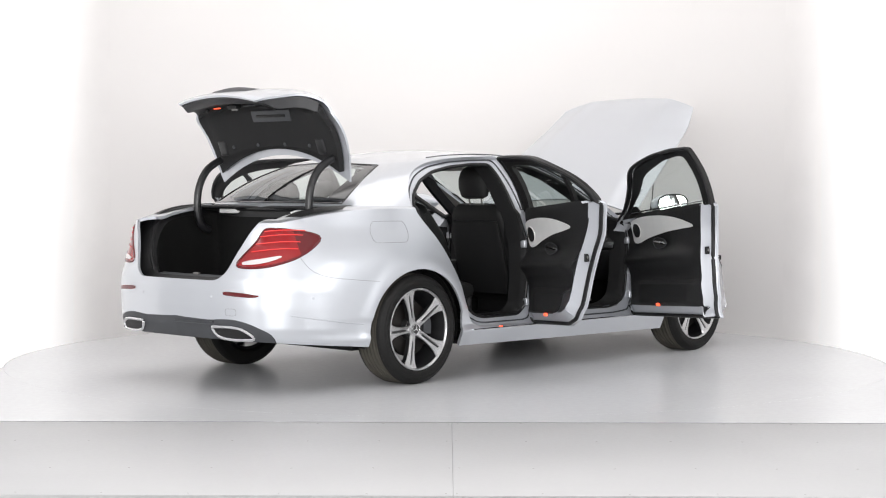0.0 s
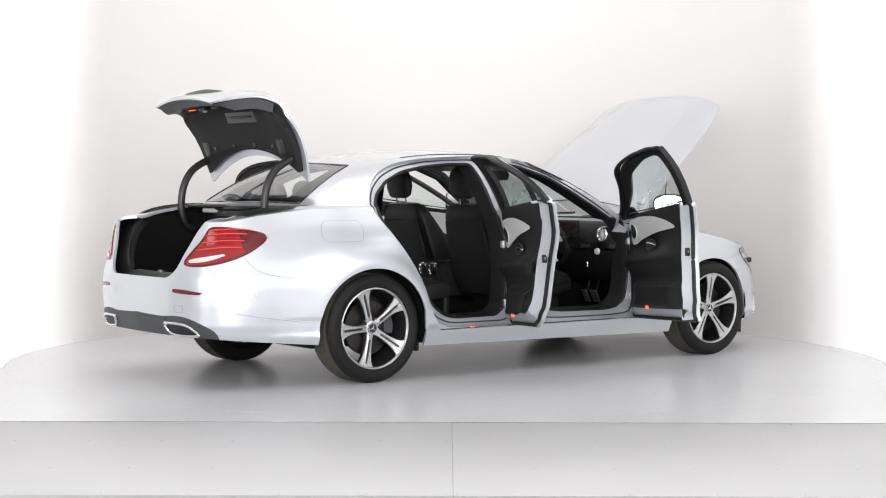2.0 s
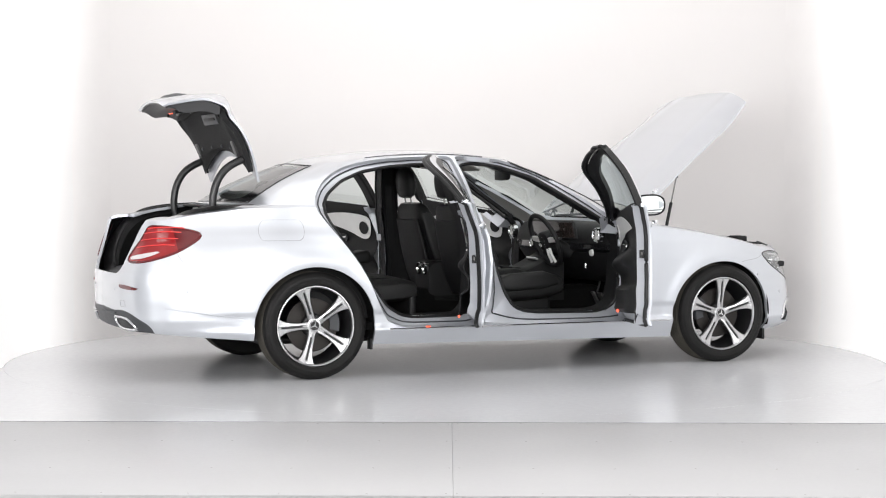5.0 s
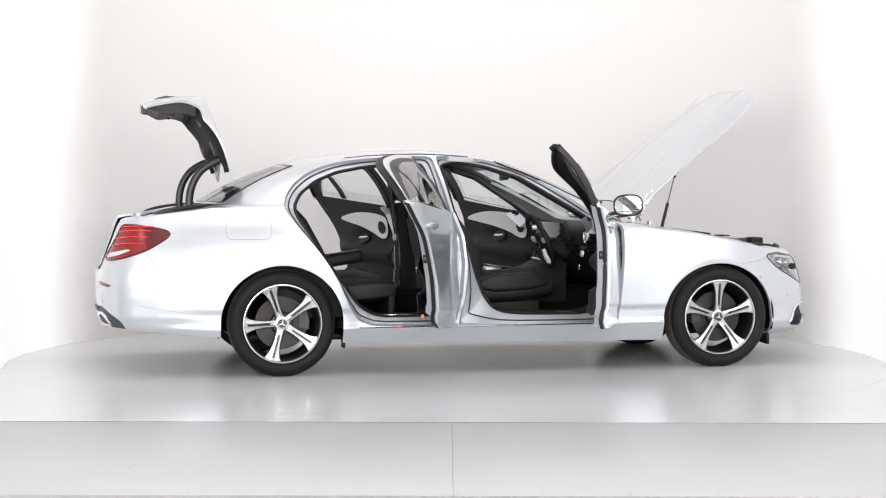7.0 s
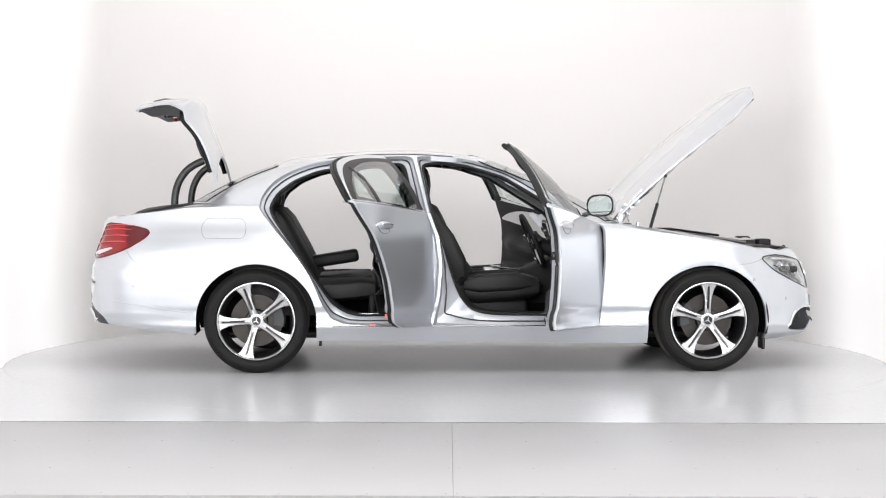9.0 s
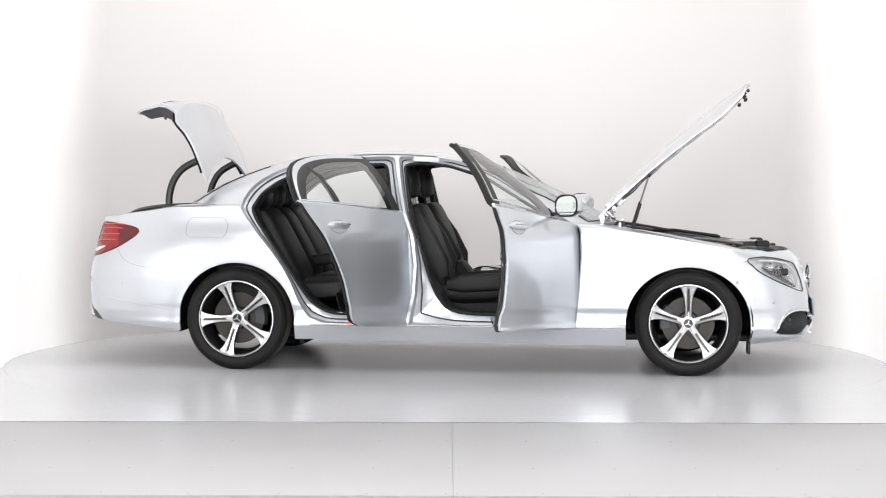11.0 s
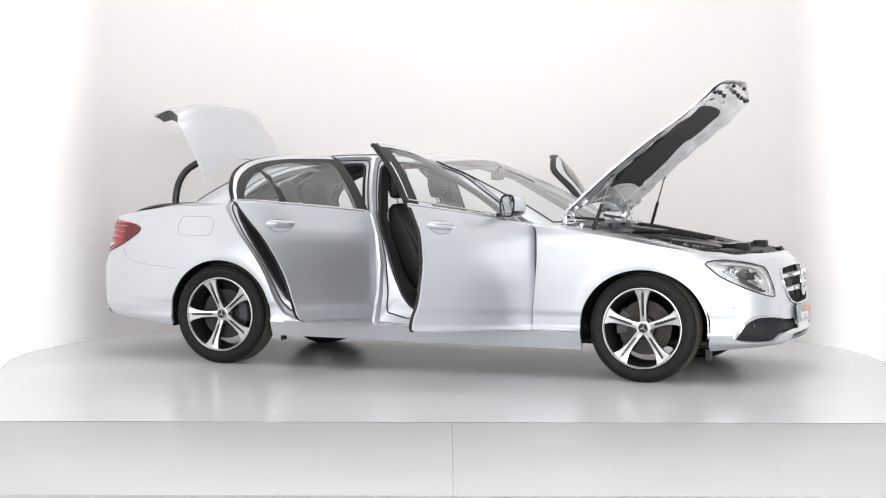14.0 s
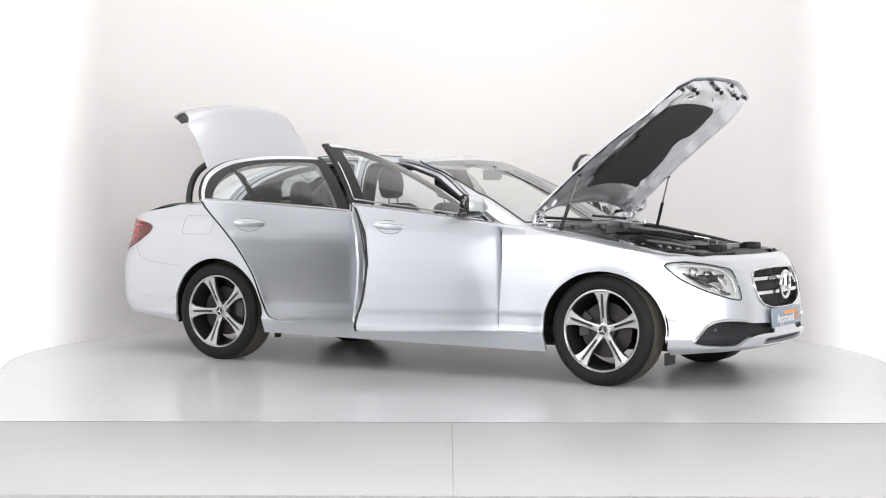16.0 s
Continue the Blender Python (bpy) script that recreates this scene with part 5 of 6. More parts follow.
def build_cabin():
    part("cabin_floor", rbox(2.2, 1.62, 0.05, 0.01, (0.0, 0, 0.315)), CARPET, car)
    part("firewall", rbox(0.04, 1.56, 0.62, 0.01, (1.0, 0, 0.62)), CARPET, car)
    part("tunnel", rbox(2.1, 0.26, 0.18, 0.05, (-0.1, 0, 0.41)), CARPET, car)
    part("rear_bulkhead", turned(rbox(0.04, 1.42, 0.78, 0.01), pose(-1.37, 0, 0.66, 0, -24, 0)), CARPET, car)
    part("parcel_shelf", rbox(0.50, 1.30, 0.02, 0.008, (-1.66, 0, 1.055)), CARPET, car)
    for s in (-1, 1):
        part("quarter_trim", slab([(-1.36, 0.36), (-1.05, 0.36), (-1.12, 0.55), (-1.30, 0.80), (-1.42, 1.00), (-1.46, 1.12), (-1.75, 1.06), (-1.62, 0.6)], lambda x, z: (x, s * 0.715, z), (0, s * 0.02, 0)), SOFT, car)
        part("footwell_side", rbox(0.36, 0.02, 0.5, 0.008, (0.86, s * 0.785, 0.58)), CARPET, car)
        for x0, x1, z in ((0.06, 0.60, 0.376), (-0.82, -0.46, 0.376)):
            t = part("tread_plate", rbox(x1 - x0, 0.055, 0.008, 0.003, ((x0 + x1) / 2, s * 0.815, z)), CHROME, car, "polished sill tread plate")
            part("tread_mark", rbox(0.24 if x0 > -0.5 else 0.1, 0.016, 0.002, 0.0, ((x0 + x1) / 2, s * 0.82, z + 0.0045), 1), BLACK, t)
        # belts and B-pillar lining
        part("pillar_lining", loft([[(x - w, s * (y - 0.03), z), (x + w, s * (y - 0.03), z), (x + w, s * (y - 0.065), z), (x - w, s * (y - 0.065), z)] for x, y, z, w in ((-0.27, 0.80, 0.36, 0.12), (-0.31, 0.80, 0.7, 0.075), (-0.365, 0.79, 1.0, 0.055), (-0.425, 0.69, 1.25, 0.045), (-0.45, 0.62, 1.37, 0.045))]), SOFT, car)
        part("seat_belt", loft([[(x - 0.024, s * y, z), (x + 0.024, s * y, z), (x + 0.024, s * (y - 0.004), z), (x - 0.024, s * (y - 0.004), z)] for x, y, z in ((-0.42, 0.645, 1.22), (-0.38, 0.69, 0.9), (-0.33, 0.72, 0.45))]), BLACK, car)
        part("sun_visor", turned(rbox(0.16, 0.40, 0.018, 0.008), pose(0.02, s * 0.33, 1.352, 0, 22, 0)), LINER, car)
        part("grab_handle", tube([(-0.05, s * 0.53, 1.365), (-0.06, s * 0.53, 1.335), (-0.20, s * 0.54, 1.345), (-0.21, s * 0.54, 1.375)], 0.008, 8), LINER, car)
    part("roof_console", rbox(0.22, 0.18, 0.03, 0.012, (-0.08, 0, 1.385)), LINER, car)
    arm = part("interior_mirror", padded([(0.21, 0.125, 1.285, 0.02, 0.01, 0, 1), (0.205, 0.115, 1.285, 0.034, 0.012, 0, 1), (0.195, 0.0, 1.285, 0.038, 0.012, 0, 1), (0.205, -0.115, 1.285, 0.034, 0.012, 0, 1), (0.21, -0.125, 1.285, 0.02, 0.01, 0, 1)]), BLACK, car, "black interior mirror")
    part("mirror_stem", tube([(0.20, 0, 1.30), (0.23, 0, 1.34)], 0.014, 8), BLACK, arm)
    # dashboard: one profile drawn across the car
    prof = [(0.98, 0.935), (0.80, 0.962), (0.66, 0.965), (0.585, 0.945), (0.545, 0.90), (0.525, 0.83), (0.53, 0.78), (0.57, 0.72), (0.64, 0.64), (0.74, 0.55), (0.98, 0.52)]
    dash = part("dashboard", loft([[(x + 0.16 * (abs(y) / 0.76) ** 3 * (x < 0.9), y, z - 0.012 * (abs(y) / 0.76) ** 2) for x, z in prof] for y in np.linspace(-0.765, 0.765, 25)]), SOFT, car, "black soft-touch dashboard")
    trim = part("dash_trim", loft([[(0.518 + 0.16 * (abs(y) / 0.76) ** 3, y, 0.815), (0.512 + 0.16 * (abs(y) / 0.76) ** 3, y, 0.775), (0.54 + 0.16 * (abs(y) / 0.76) ** 3, y, 0.755), (0.56 + 0.16 * (abs(y) / 0.76) ** 3, y, 0.80)] for y in np.linspace(-0.75, 0.75, 25)]), GLOSSBLACK, dash, "gloss black dashboard trim band")
    disp = part("display", turned(rbox(0.02, 0.66, 0.135, 0.012), pose(0.505, -0.24, 0.905, 0, -14, 0)), BLACK, dash, "wide dark display")
    part("display_glass", turned(rbox(0.004, 0.63, 0.112, 0.002), pose(0.493, -0.24, 0.905, 0, -14, 0)), SCREEN, disp)
    def vent(x, y, z, r):
        v = part("air_vent", turned(lathe([(r * 0.80, -0.012), (r * 0.88, -0.02), (r, -0.012), (r * 1.02, 0.02)], 32, "x"), pose(x, y, z)), CHROME, dash, "round chrome-ringed air vent")
        part("vent_disc", turned(lathe([(0.0005, -0.008), (r * 0.25, -0.010), (r * 0.8, 0.0)], 28, "x"), pose(x, y, z)), BLACK, v)
        for k in range(6):
            part("vent_blade", turned(rbox(0.006, 0.004, r * 1.5, 0.001, (-0.010, 0, 0), 1), pose(x, y, z, 30 * k, 0, 0)), SATIN, v)
    for y in (-0.69, 0.69):
        vent(0.61, y, 0.875, 0.052)
    for y in (-0.115, -0.035, 0.045, 0.125):
        vent(0.515, y, 0.80, 0.034)
    part("light_switch", turned(lathe([(0.0005, -0.016), (0.02, -0.014), (0.024, 0.0)], 20, "x"), pose(0.585, -0.66, 0.755)), SATIN, dash)
    part("key_slot", rbox(0.02, 0.02, 0.04, 0.006, (0.60, -0.54, 0.66)), CHROME, dash)
    # steering wheel
    m = pose(0.37, -0.37, 0.835, 0, -24, 0)
    wheel = part("steering_wheel", turned(tube([(0, 0.186 * math.cos(a), 0.186 * math.sin(a)) for a in np.linspace(0, 2 * math.pi, 56, endpoint=False)], 0.0165, 12, True), m), SOFT, car, "black leather steering wheel with silver spokes")
    part("airbag_boss", turned(loft([[(x, 0.078 * k * np.sign(math.cos(a)) * abs(math.cos(a)) ** 0.8, 0.062 * k * np.sign(math.sin(a)) * abs(math.sin(a)) ** 0.8) for a in np.linspace(0, 2 * math.pi, 28, endpoint=False)] for x, k in ((0.05, 0.9), (0.0, 1.0), (-0.012, 0.92), (-0.018, 0.6))]), m), SOFT, wheel)
    part("boss_ring", turned(tube([(-0.018, 0.026 * math.cos(a), 0.026 * math.sin(a)) for a in np.linspace(0, 2 * math.pi, 28, endpoint=False)], 0.003, 6, True), m), CHROME, wheel)
    for k, (y, z) in enumerate(((0.17, 0.012), (-0.17, 0.012))):
        part("wheel_spoke", turned(loft([[(0.0, y * a, z * a + 0.018), (-0.012, y * a, z * a + 0.014), (-0.012, y * a, z * a - 0.018), (0.0, y * a, z * a - 0.022)] for a in (0.38, 0.7, 1.05)]), m), SATIN, wheel)
    for y in (-0.028, 0.028):
        part("wheel_spoke", turned(tube([(0.0, y * 0.7, -0.05), (-0.006, y * 0.9, -0.11), (0.0, y * 1.1, -0.178)], 0.010, 8), m), SATIN, wheel)
    part("steering_column", tube([(0.385, -0.37, 0.828), (0.56, -0.37, 0.75)], 0.05, 16), SOFT, car)
    for y0, y1 in ((-0.42, -0.56), (-0.32, -0.18)):
        part("column_stalk", tube([(0.42, y0, 0.845), (0.40, (y0 + y1) / 2, 0.85), (0.395, y1, 0.852)], [0.012, 0.008, 0.010], 8), BLACK, car)
    # centre console
    con = part("centre_console", loft([[(x, -w, z0), (x, -w, z - 0.015), (x, -w + 0.02, z), (x, w - 0.02, z), (x, w, z - 0.015), (x, w, z0)] for x, z, w, z0 in ((0.62, 0.76, 0.16, 0.4), (0.52, 0.72, 0.16, 0.4), (0.35, 0.635, 0.155, 0.4), (0.10, 0.605, 0.145, 0.4), (0.0, 0.605, 0.14, 0.4), (-0.06, 0.685, 0.13, 0.4), (-0.36, 0.69, 0.13, 0.42), (-0.40, 0.66, 0.125, 0.42))]), SOFT, car, "black centre console with silver controls")
    part("console_trim", turned(rbox(0.30, 0.24, 0.008, 0.003), pose(0.27, 0, 0.632, 0, 7, 0)), GLOSSBLACK, con)
    part("touch_pad", rbox(0.12, 0.10, 0.03, 0.012, (0.12, 0, 0.625)), SATIN, con, "silver touch pad")
    for y in (-0.06, -0.02, 0.02, 0.06):
        part("console_switch", turned(rbox(0.045, 0.032, 0.012, 0.004), pose(0.45, y, 0.69, 0, 27, 0)), SATIN, con)
    for y in (-0.055, 0.055):
        v = part("rear_vent", turned(lathe([(0.033, 0.0), (0.037, -0.010), (0.043, -0.006), (0.044, 0.02)], 28, "x"), pose(-0.40, y, 0.635)), CHROME, con, "round chrome rear air vent")
        part("vent_disc", turned(lathe([(0.0005, -0.006), (0.012, -0.008), (0.034, 0.004)], 24, "x"), pose(-0.40, y, 0.635)), BLACK, v)
    for y, w in ((-0.30, 0.05), (-0.40, 0.07)):
        p = part("pedal", turned(rbox(0.012, w, 0.10, 0.004), pose(0.80, y, 0.42, 0, -28, 0)), STEEL, car, "ribbed steel pedal")
        part("pedal_arm", tube([(0.81, y, 0.45), (0.86, y, 0.62)], 0.008, 8), BLACK, p)
    for s in (-1, 1):
        build_front_seat(s * 0.37)
    build_rear_seat()

def build_boot():
    half = [(-2.515, 0.0, 0.662), (-2.51, 0.2, 0.662), (-2.495, 0.36, 0.668), (-2.475, 0.43, 0.705), (-2.46, 0.475, 0.79), (-2.42, 0.525, 0.88), (-2.345, 0.58, 0.975), (-2.24, 0.625, 1.045), (-2.08, 0.655, 1.078), (-1.90, 0.665, 1.09), (-1.80, 0.64, 1.092), (-1.83, 0.5, 1.085), (-1.91, 0.25, 1.08), (-1.94, 0, 1.08)]
    whole = half + [(x, -y, z) for x, y, z in half[-2:0:-1]]
    loop = smooth_line(whole, 160, True)
    c = np.array([-2.1, 0, 0.95])
    rim = []
    for k, lift in ((1.13, -0.034), (1.06, -0.014), (1.01, -0.002), (0.985, 0.0), (0.965, -0.018), (0.94, -0.026), (0.91, -0.06)):
        rim.append([tuple(c + (p - c) * np.array([k, k, 1]) + np.array([0, 0, lift + (0.66 + 0.3 - p[2]) * (1 - k) * 0.9])) for p in loop])
    p = np.array(rim).transpose(1, 0, 2)
    g = grid(np.concatenate([p, p[:1]]))
    walls = []
    for k, z in ((0.91, None), (0.90, 0.84), (0.88, 0.66), (0.85, 0.612), (0.6, 0.61), (0.05, 0.61)):
        row = []
        for i, q in enumerate(loop):
            e = np.array(rim[-1][i])
            w = c + (q - c) * np.array([k, k, 1])
            row.append(tuple(e) if z is None else (float(w[0]), float(w[1]), min(float(e[2]), z)))
        walls.append(row)
    wp = np.array(walls).transpose(1, 0, 2)
    part("boot_tub", grid(np.concatenate([wp, wp[:1]])), CARPET, car, "black carpeted boot interior")
    part("boot_aperture", g, BLACK, car, "black rubber-edged boot opening")
    part("boot_seal", tube([tuple(q) for q in np.array(rim[4])], 0.013, 8, True), BLACK, car, "black rubber boot seal")
    part("load_sill_cover", loft([[(-2.505 + 0.05 * (y / 0.4) ** 2, y, 0.665), (-2.45 + 0.04 * (y / 0.4) ** 2, y, 0.675), (-2.43 + 0.04 * (y / 0.4) ** 2, y, 0.60)] for y in np.linspace(-0.38, 0.38, 12)]), GREYPLASTIC, car)
    part("boot_header", rbox(0.06, 0.9, 0.03, 0.008, (-1.89, 0, 1.045)), SATIN, car, "silver boot header rail")
    part("rear_cowl", rbox(0.16, 1.20, 0.02, 0.008, (-1.87, 0, 1.072)), BLACK, car)
    part("catch_striker", joined(rbox(0.02, 0.05, 0.03, 0.005, (-2.455, 0, 0.67))), STEEL, car)

def build_engine_bay():
    tray = part("engine_bay_tray", rbox(1.18, 1.40, 0.04, 0.01, (1.52, 0, 0.66)), BLACK, car, "black engine bay")
    for s in (-1, 1):
        wing = [[(x, s * (w + a), z + b) for a, b in ((0.012, 0.016), (-0.02, 0.010), (-0.035, -0.02), (-0.10, -0.03), (-0.11, -0.12))] for x, w, z in ((0.92, 0.765, 0.945), (1.15, 0.755, 0.915), (1.4, 0.735, 0.872), (1.6, 0.715, 0.835), (1.78, 0.685, 0.80), (1.92, 0.64, 0.775), (2.02, 0.59, 0.768))]
        part("wing_rail", grid(np.array(wing)), SOFT, tray, solid=0.006)
        part("strut_tower", turned(lathe([(0.0005, 0.03), (0.05, 0.03), (0.06, 0.015), (0.10, 0.0), (0.12, -0.15)], 28, "z"), pose(1.42, s * 0.52, 0.845)), BLACK, tray)
        part("side_cover", turned(loft([[(-0.20, -0.09 * k, h), (0.20, -0.075 * k, h - 0.03), (0.22, 0.07 * k, h - 0.03), (-0.20, 0.09 * k, h)] for h, k in ((-0.06, 1.05), (0.0, 1.0), (0.012, 0.9))]), pose(1.14, s * 0.58, 0.905)), SOFT, tray)
    cover = []
    for x, w, z in ((1.12, 0.26, 0.86), (1.16, 0.29, 0.90), (1.35, 0.31, 0.905), (1.6, 0.30, 0.875), (1.80, 0.27, 0.835), (1.86, 0.24, 0.79)):
        cover.append([(x, w * c, z - 0.05 * abs(c) ** 3) for c in np.linspace(-1, 1, 21)] + [(x, w, z - 0.14), (x, -w, z - 0.14)])
    eng = part("engine_cover", loft(cover), BAY, tray, "black plastic engine cover")
    for y in (-0.12, -0.04, 0.04, 0.12):
        part("cover_rib", tube([(1.2, y, 0.906), (1.4, y * 1.1, 0.908), (1.7, y * 1.2, 0.868)], 0.009, 6), BLACK, eng)
    part("cowl_panel", loft([[(0.90, y, 0.955), (1.02, y, 0.935), (1.10, y, 0.90), (1.10, y, 0.80), (0.90, y, 0.80)] for y in np.linspace(-0.70, 0.70, 8)]), BAY, tray, "black scuttle panel")
    for y in (-0.35, 0.05, 0.4):
        part("cowl_boss", turned(lathe([(0.0005, 0.02), (0.03, 0.018), (0.035, -0.02)], 16, "z"), pose(1.02, y, 0.94)), GREYPLASTIC, tray)
    slam = part("slam_panel", loft([[(1.90 - 0.10 * (y / 0.6) ** 2, y, 0.775), (1.95 - 0.10 * (y / 0.6) ** 2, y, 0.815), (2.08 - 0.16 * (y / 0.6) ** 2, y, 0.805), (2.13 - 0.18 * (y / 0.6) ** 2, y, 0.785), (2.10 - 0.18 * (y / 0.6) ** 2, y, 0.70), (1.92 - 0.1 * (y / 0.6) ** 2, y, 0.70)] for y in np.linspace(-0.58, 0.58, 16)]), BLACK, tray, "black radiator support panel")
    for y in (-0.3, 0.3):
        part("latch_box", rbox(0.09, 0.12, 0.05, 0.012, (2.0 - 0.03, y, 0.825)), SOFT, slam)
    part("air_duct", loft([[(x, y0, 0.80), (x, y1, 0.80), (x, y1 - 0.02, z), (x, y0 + 0.02, z)] for x, y0, y1, z in ((1.66, -0.2, 0.2, 0.84), (1.85, -0.26, 0.26, 0.84), (1.96, -0.30, 0.30, 0.845))]), GLOSSBLACK, tray)
    rnd = random.Random(5)
    for s in (-1, 1):
        for k in range(5):
            x = 1.45 + 0.085 * k
            part("bay_fitting", turned(joined(lathe([(0.0005, 0.03), (0.012, 0.028), (0.018, 0.0), (0.018, -0.05)], 12, "z"), rbox(0.05, 0.03, 0.02, 0.005, (0, 0.02, -0.02))), pose(x, s * (0.40 + rnd.uniform(-0.04, 0.05)), 0.83 - 0.15 * (x - 1.45) + rnd.uniform(-0.01, 0.015), 0, 0, rnd.uniform(0, 180))), STEEL, tray)
        part("coolant_hose", tube([tuple(q) for q in smooth_line([(1.25, s * 0.36, 0.86), (1.45, s * 0.42, 0.85), (1.62, s * 0.46, 0.82), (1.8, s * 0.40, 0.80), (1.93, s * 0.42, 0.79)], 24)], 0.016, 10), BLACK, tray)
        part("wiring_loom", tube([tuple(q) for q in smooth_line([(1.2, s * 0.5, 0.88), (1.4, s * 0.64, 0.86), (1.65, s * 0.60, 0.82), (1.88, s * 0.56, 0.785)], 24)], 0.010, 8), BLACK, tray)
    for s in (-1, 1):
        part("wing_cover", loft([[(x, s * y0, z - 0.05), (x, s * y0, z), (x, s * (y0 - 0.02), z + 0.012), (x, s * (y1 + 0.02), z + 0.014), (x, s * y1, z), (x, s * y1, z - 0.05)] for x, y0, y1, z in ((1.06, 0.71, 0.36, 0.915), (1.2, 0.70, 0.38, 0.90), (1.35, 0.69, 0.44, 0.875), (1.46, 0.67, 0.55, 0.852))]), BAY, tray, "black plastic wing-side cover")
        part("air_guide", loft([[(x, s * y0, z0), (x, s * y1, z0), (x + 0.01, s * y1, z1), (x + 0.01, s * y0, z1)] for x, y0, y1, z0, z1 in ((1.74, 0.30, 0.55, 0.76, 0.80), (1.84, 0.27, 0.56, 0.76, 0.815), (1.95, 0.25, 0.56, 0.76, 0.812), (2.02, 0.26, 0.52, 0.75, 0.80))]), BAY, tray, "black stepped air guide")
        part("guide_lip", tube([(1.98, s * 0.60, 0.775), (2.06, s * 0.50, 0.79), (2.10, s * 0.36, 0.80)], 0.012, 8), BLACK, tray)
        for k in range(4):
            part("fuel_rail_cap", turned(lathe([(0.0005, 0.030), (0.008, 0.028), (0.009, 0.01), (0.018, 0.006), (0.018, -0.02)], 12, "z"), pose(1.60 + 0.06 * k, s * 0.33, 0.838 - 0.010 * k)), STEEL, tray)
        part("fuel_rail", tube([(1.52, s * 0.345, 0.865), (1.68, s * 0.35, 0.85), (1.84, s * 0.34, 0.825)], 0.012, 8), STEEL, tray)
        part("wing_bracket", turned(rbox(0.12, 0.02, 0.015, 0.004), pose(1.50, s * 0.62, 0.86, 0, 10, s * 25)), PRESSED, tray)
    part("battery_cover", rbox(0.26, 0.2, 0.05, 0.015, (1.62, 0.56, 0.79)), GREYPLASTIC, tray)
    part("filler_cap", turned(lathe([(0.0005, 0.02), (0.03, 0.018), (0.034, 0.0), (0.034, -0.02)], 20, "z"), pose(1.7, -0.52, 0.80)), BLACK, tray)

def build_under():
    part("underbody", joined(rbox(3.75, 1.24, 0.05, 0.02, (0.12, 0, 0.225)), rbox(1.9, 1.66, 0.05, 0.02, (0, 0, 0.222))), BLACK, car)
    part("transverse_tank", turned(rbox(0.60, 1.0, 0.05, 0.02), pose(-2.05, 0, 0.36, 0, 14, 0)), BLACK, car)
    part("exhaust_pipe", tube([(-2.3, -0.5, 0.38), (-1.95, -0.42, 0.32), (-1.7, -0.3, 0.25), (1.0, -0.1, 0.19)], 0.032, 10), STEEL, car)
    for wx in (1.4695, -1.4695):
        for s in (-1, 1):
            pts = [[(wx + 0.412 * math.cos(a), s * y, 0.335 + (0.385 if wx < 0 else 0.378) * math.sin(a)) for y in (0.50, 0.60, 0.75, 0.850)] for a in np.linspace(-0.25, math.pi + 0.25, 30)]
            part("wheel_liner", grid(np.array(pts)), CARPET, car, solid=0.006)
            part("arch_back", slab([(wx + 0.40 * math.cos(a), 0.335 + 0.37 * math.sin(a)) for a in np.linspace(-0.2, math.pi + 0.2, 24)], lambda x, z: (x, s * 0.50, z), (0, s * 0.01, 0)), CARPET, car)
            part("axle", tube([(wx, s * 0.45, 0.335), (wx, s * 0.78, 0.335)], 0.045, 12), STEEL, car)
            part("mud_deflector", rbox(0.02, 0.13 if wx > 0 else 0.06, 0.075, 0.006, (wx + (0.385 if wx > 0 else 0.41), s * 0.76, 0.175 if wx > 0 else 0.20)), BLACK, car)

# ---- lamps, grille and small parts of the skin ----
def skin_at(s, z, lift=0.0, tail=False):
    """The point of the right flank at way s from the nose (or the tail) and height z."""
    s = LENGTH - s if tail else s
    x, y = np.interp(s, ARC, PLAN[:, 0]), np.interp(s, ARC, PLAN[:, 1])
    nx, ny = np.interp(s, ARC, NORMAL[:, 0]), np.interp(s, ARC, NORMAL[:, 1])
    k = float(inset(x, z)) - lift
    return (float(x - nx * k), float(-(y - ny * k)), float(z))

def outline(poly, r, lift=0.002, tail=False, n=80, closed=True):
    return tube([skin_at(s, z, lift, tail) for s, z in smooth_line(poly, n, closed)], r, 8, closed)

def patch(poly, lift, tail=False, step=0.012, smooth=True):
    """A piece of skin within an outline, lifted off it."""
    p = smooth_line(poly, 80, True) if smooth else np.array(poly, float)
    a, b = p.min(0) - step, p.max(0) + step
    g = grid(np.array([[(*skin_at(s, z, lift, tail), s, z) for z in np.arange(a[1], b[1] + step, step)] for s in np.arange(a[0], b[0] + step, step)]))
    m, _ = split(g, inside(p, (3, 4)))
    return m[0], ([q[::-1] for q in m[1]] if not tail else m[1])

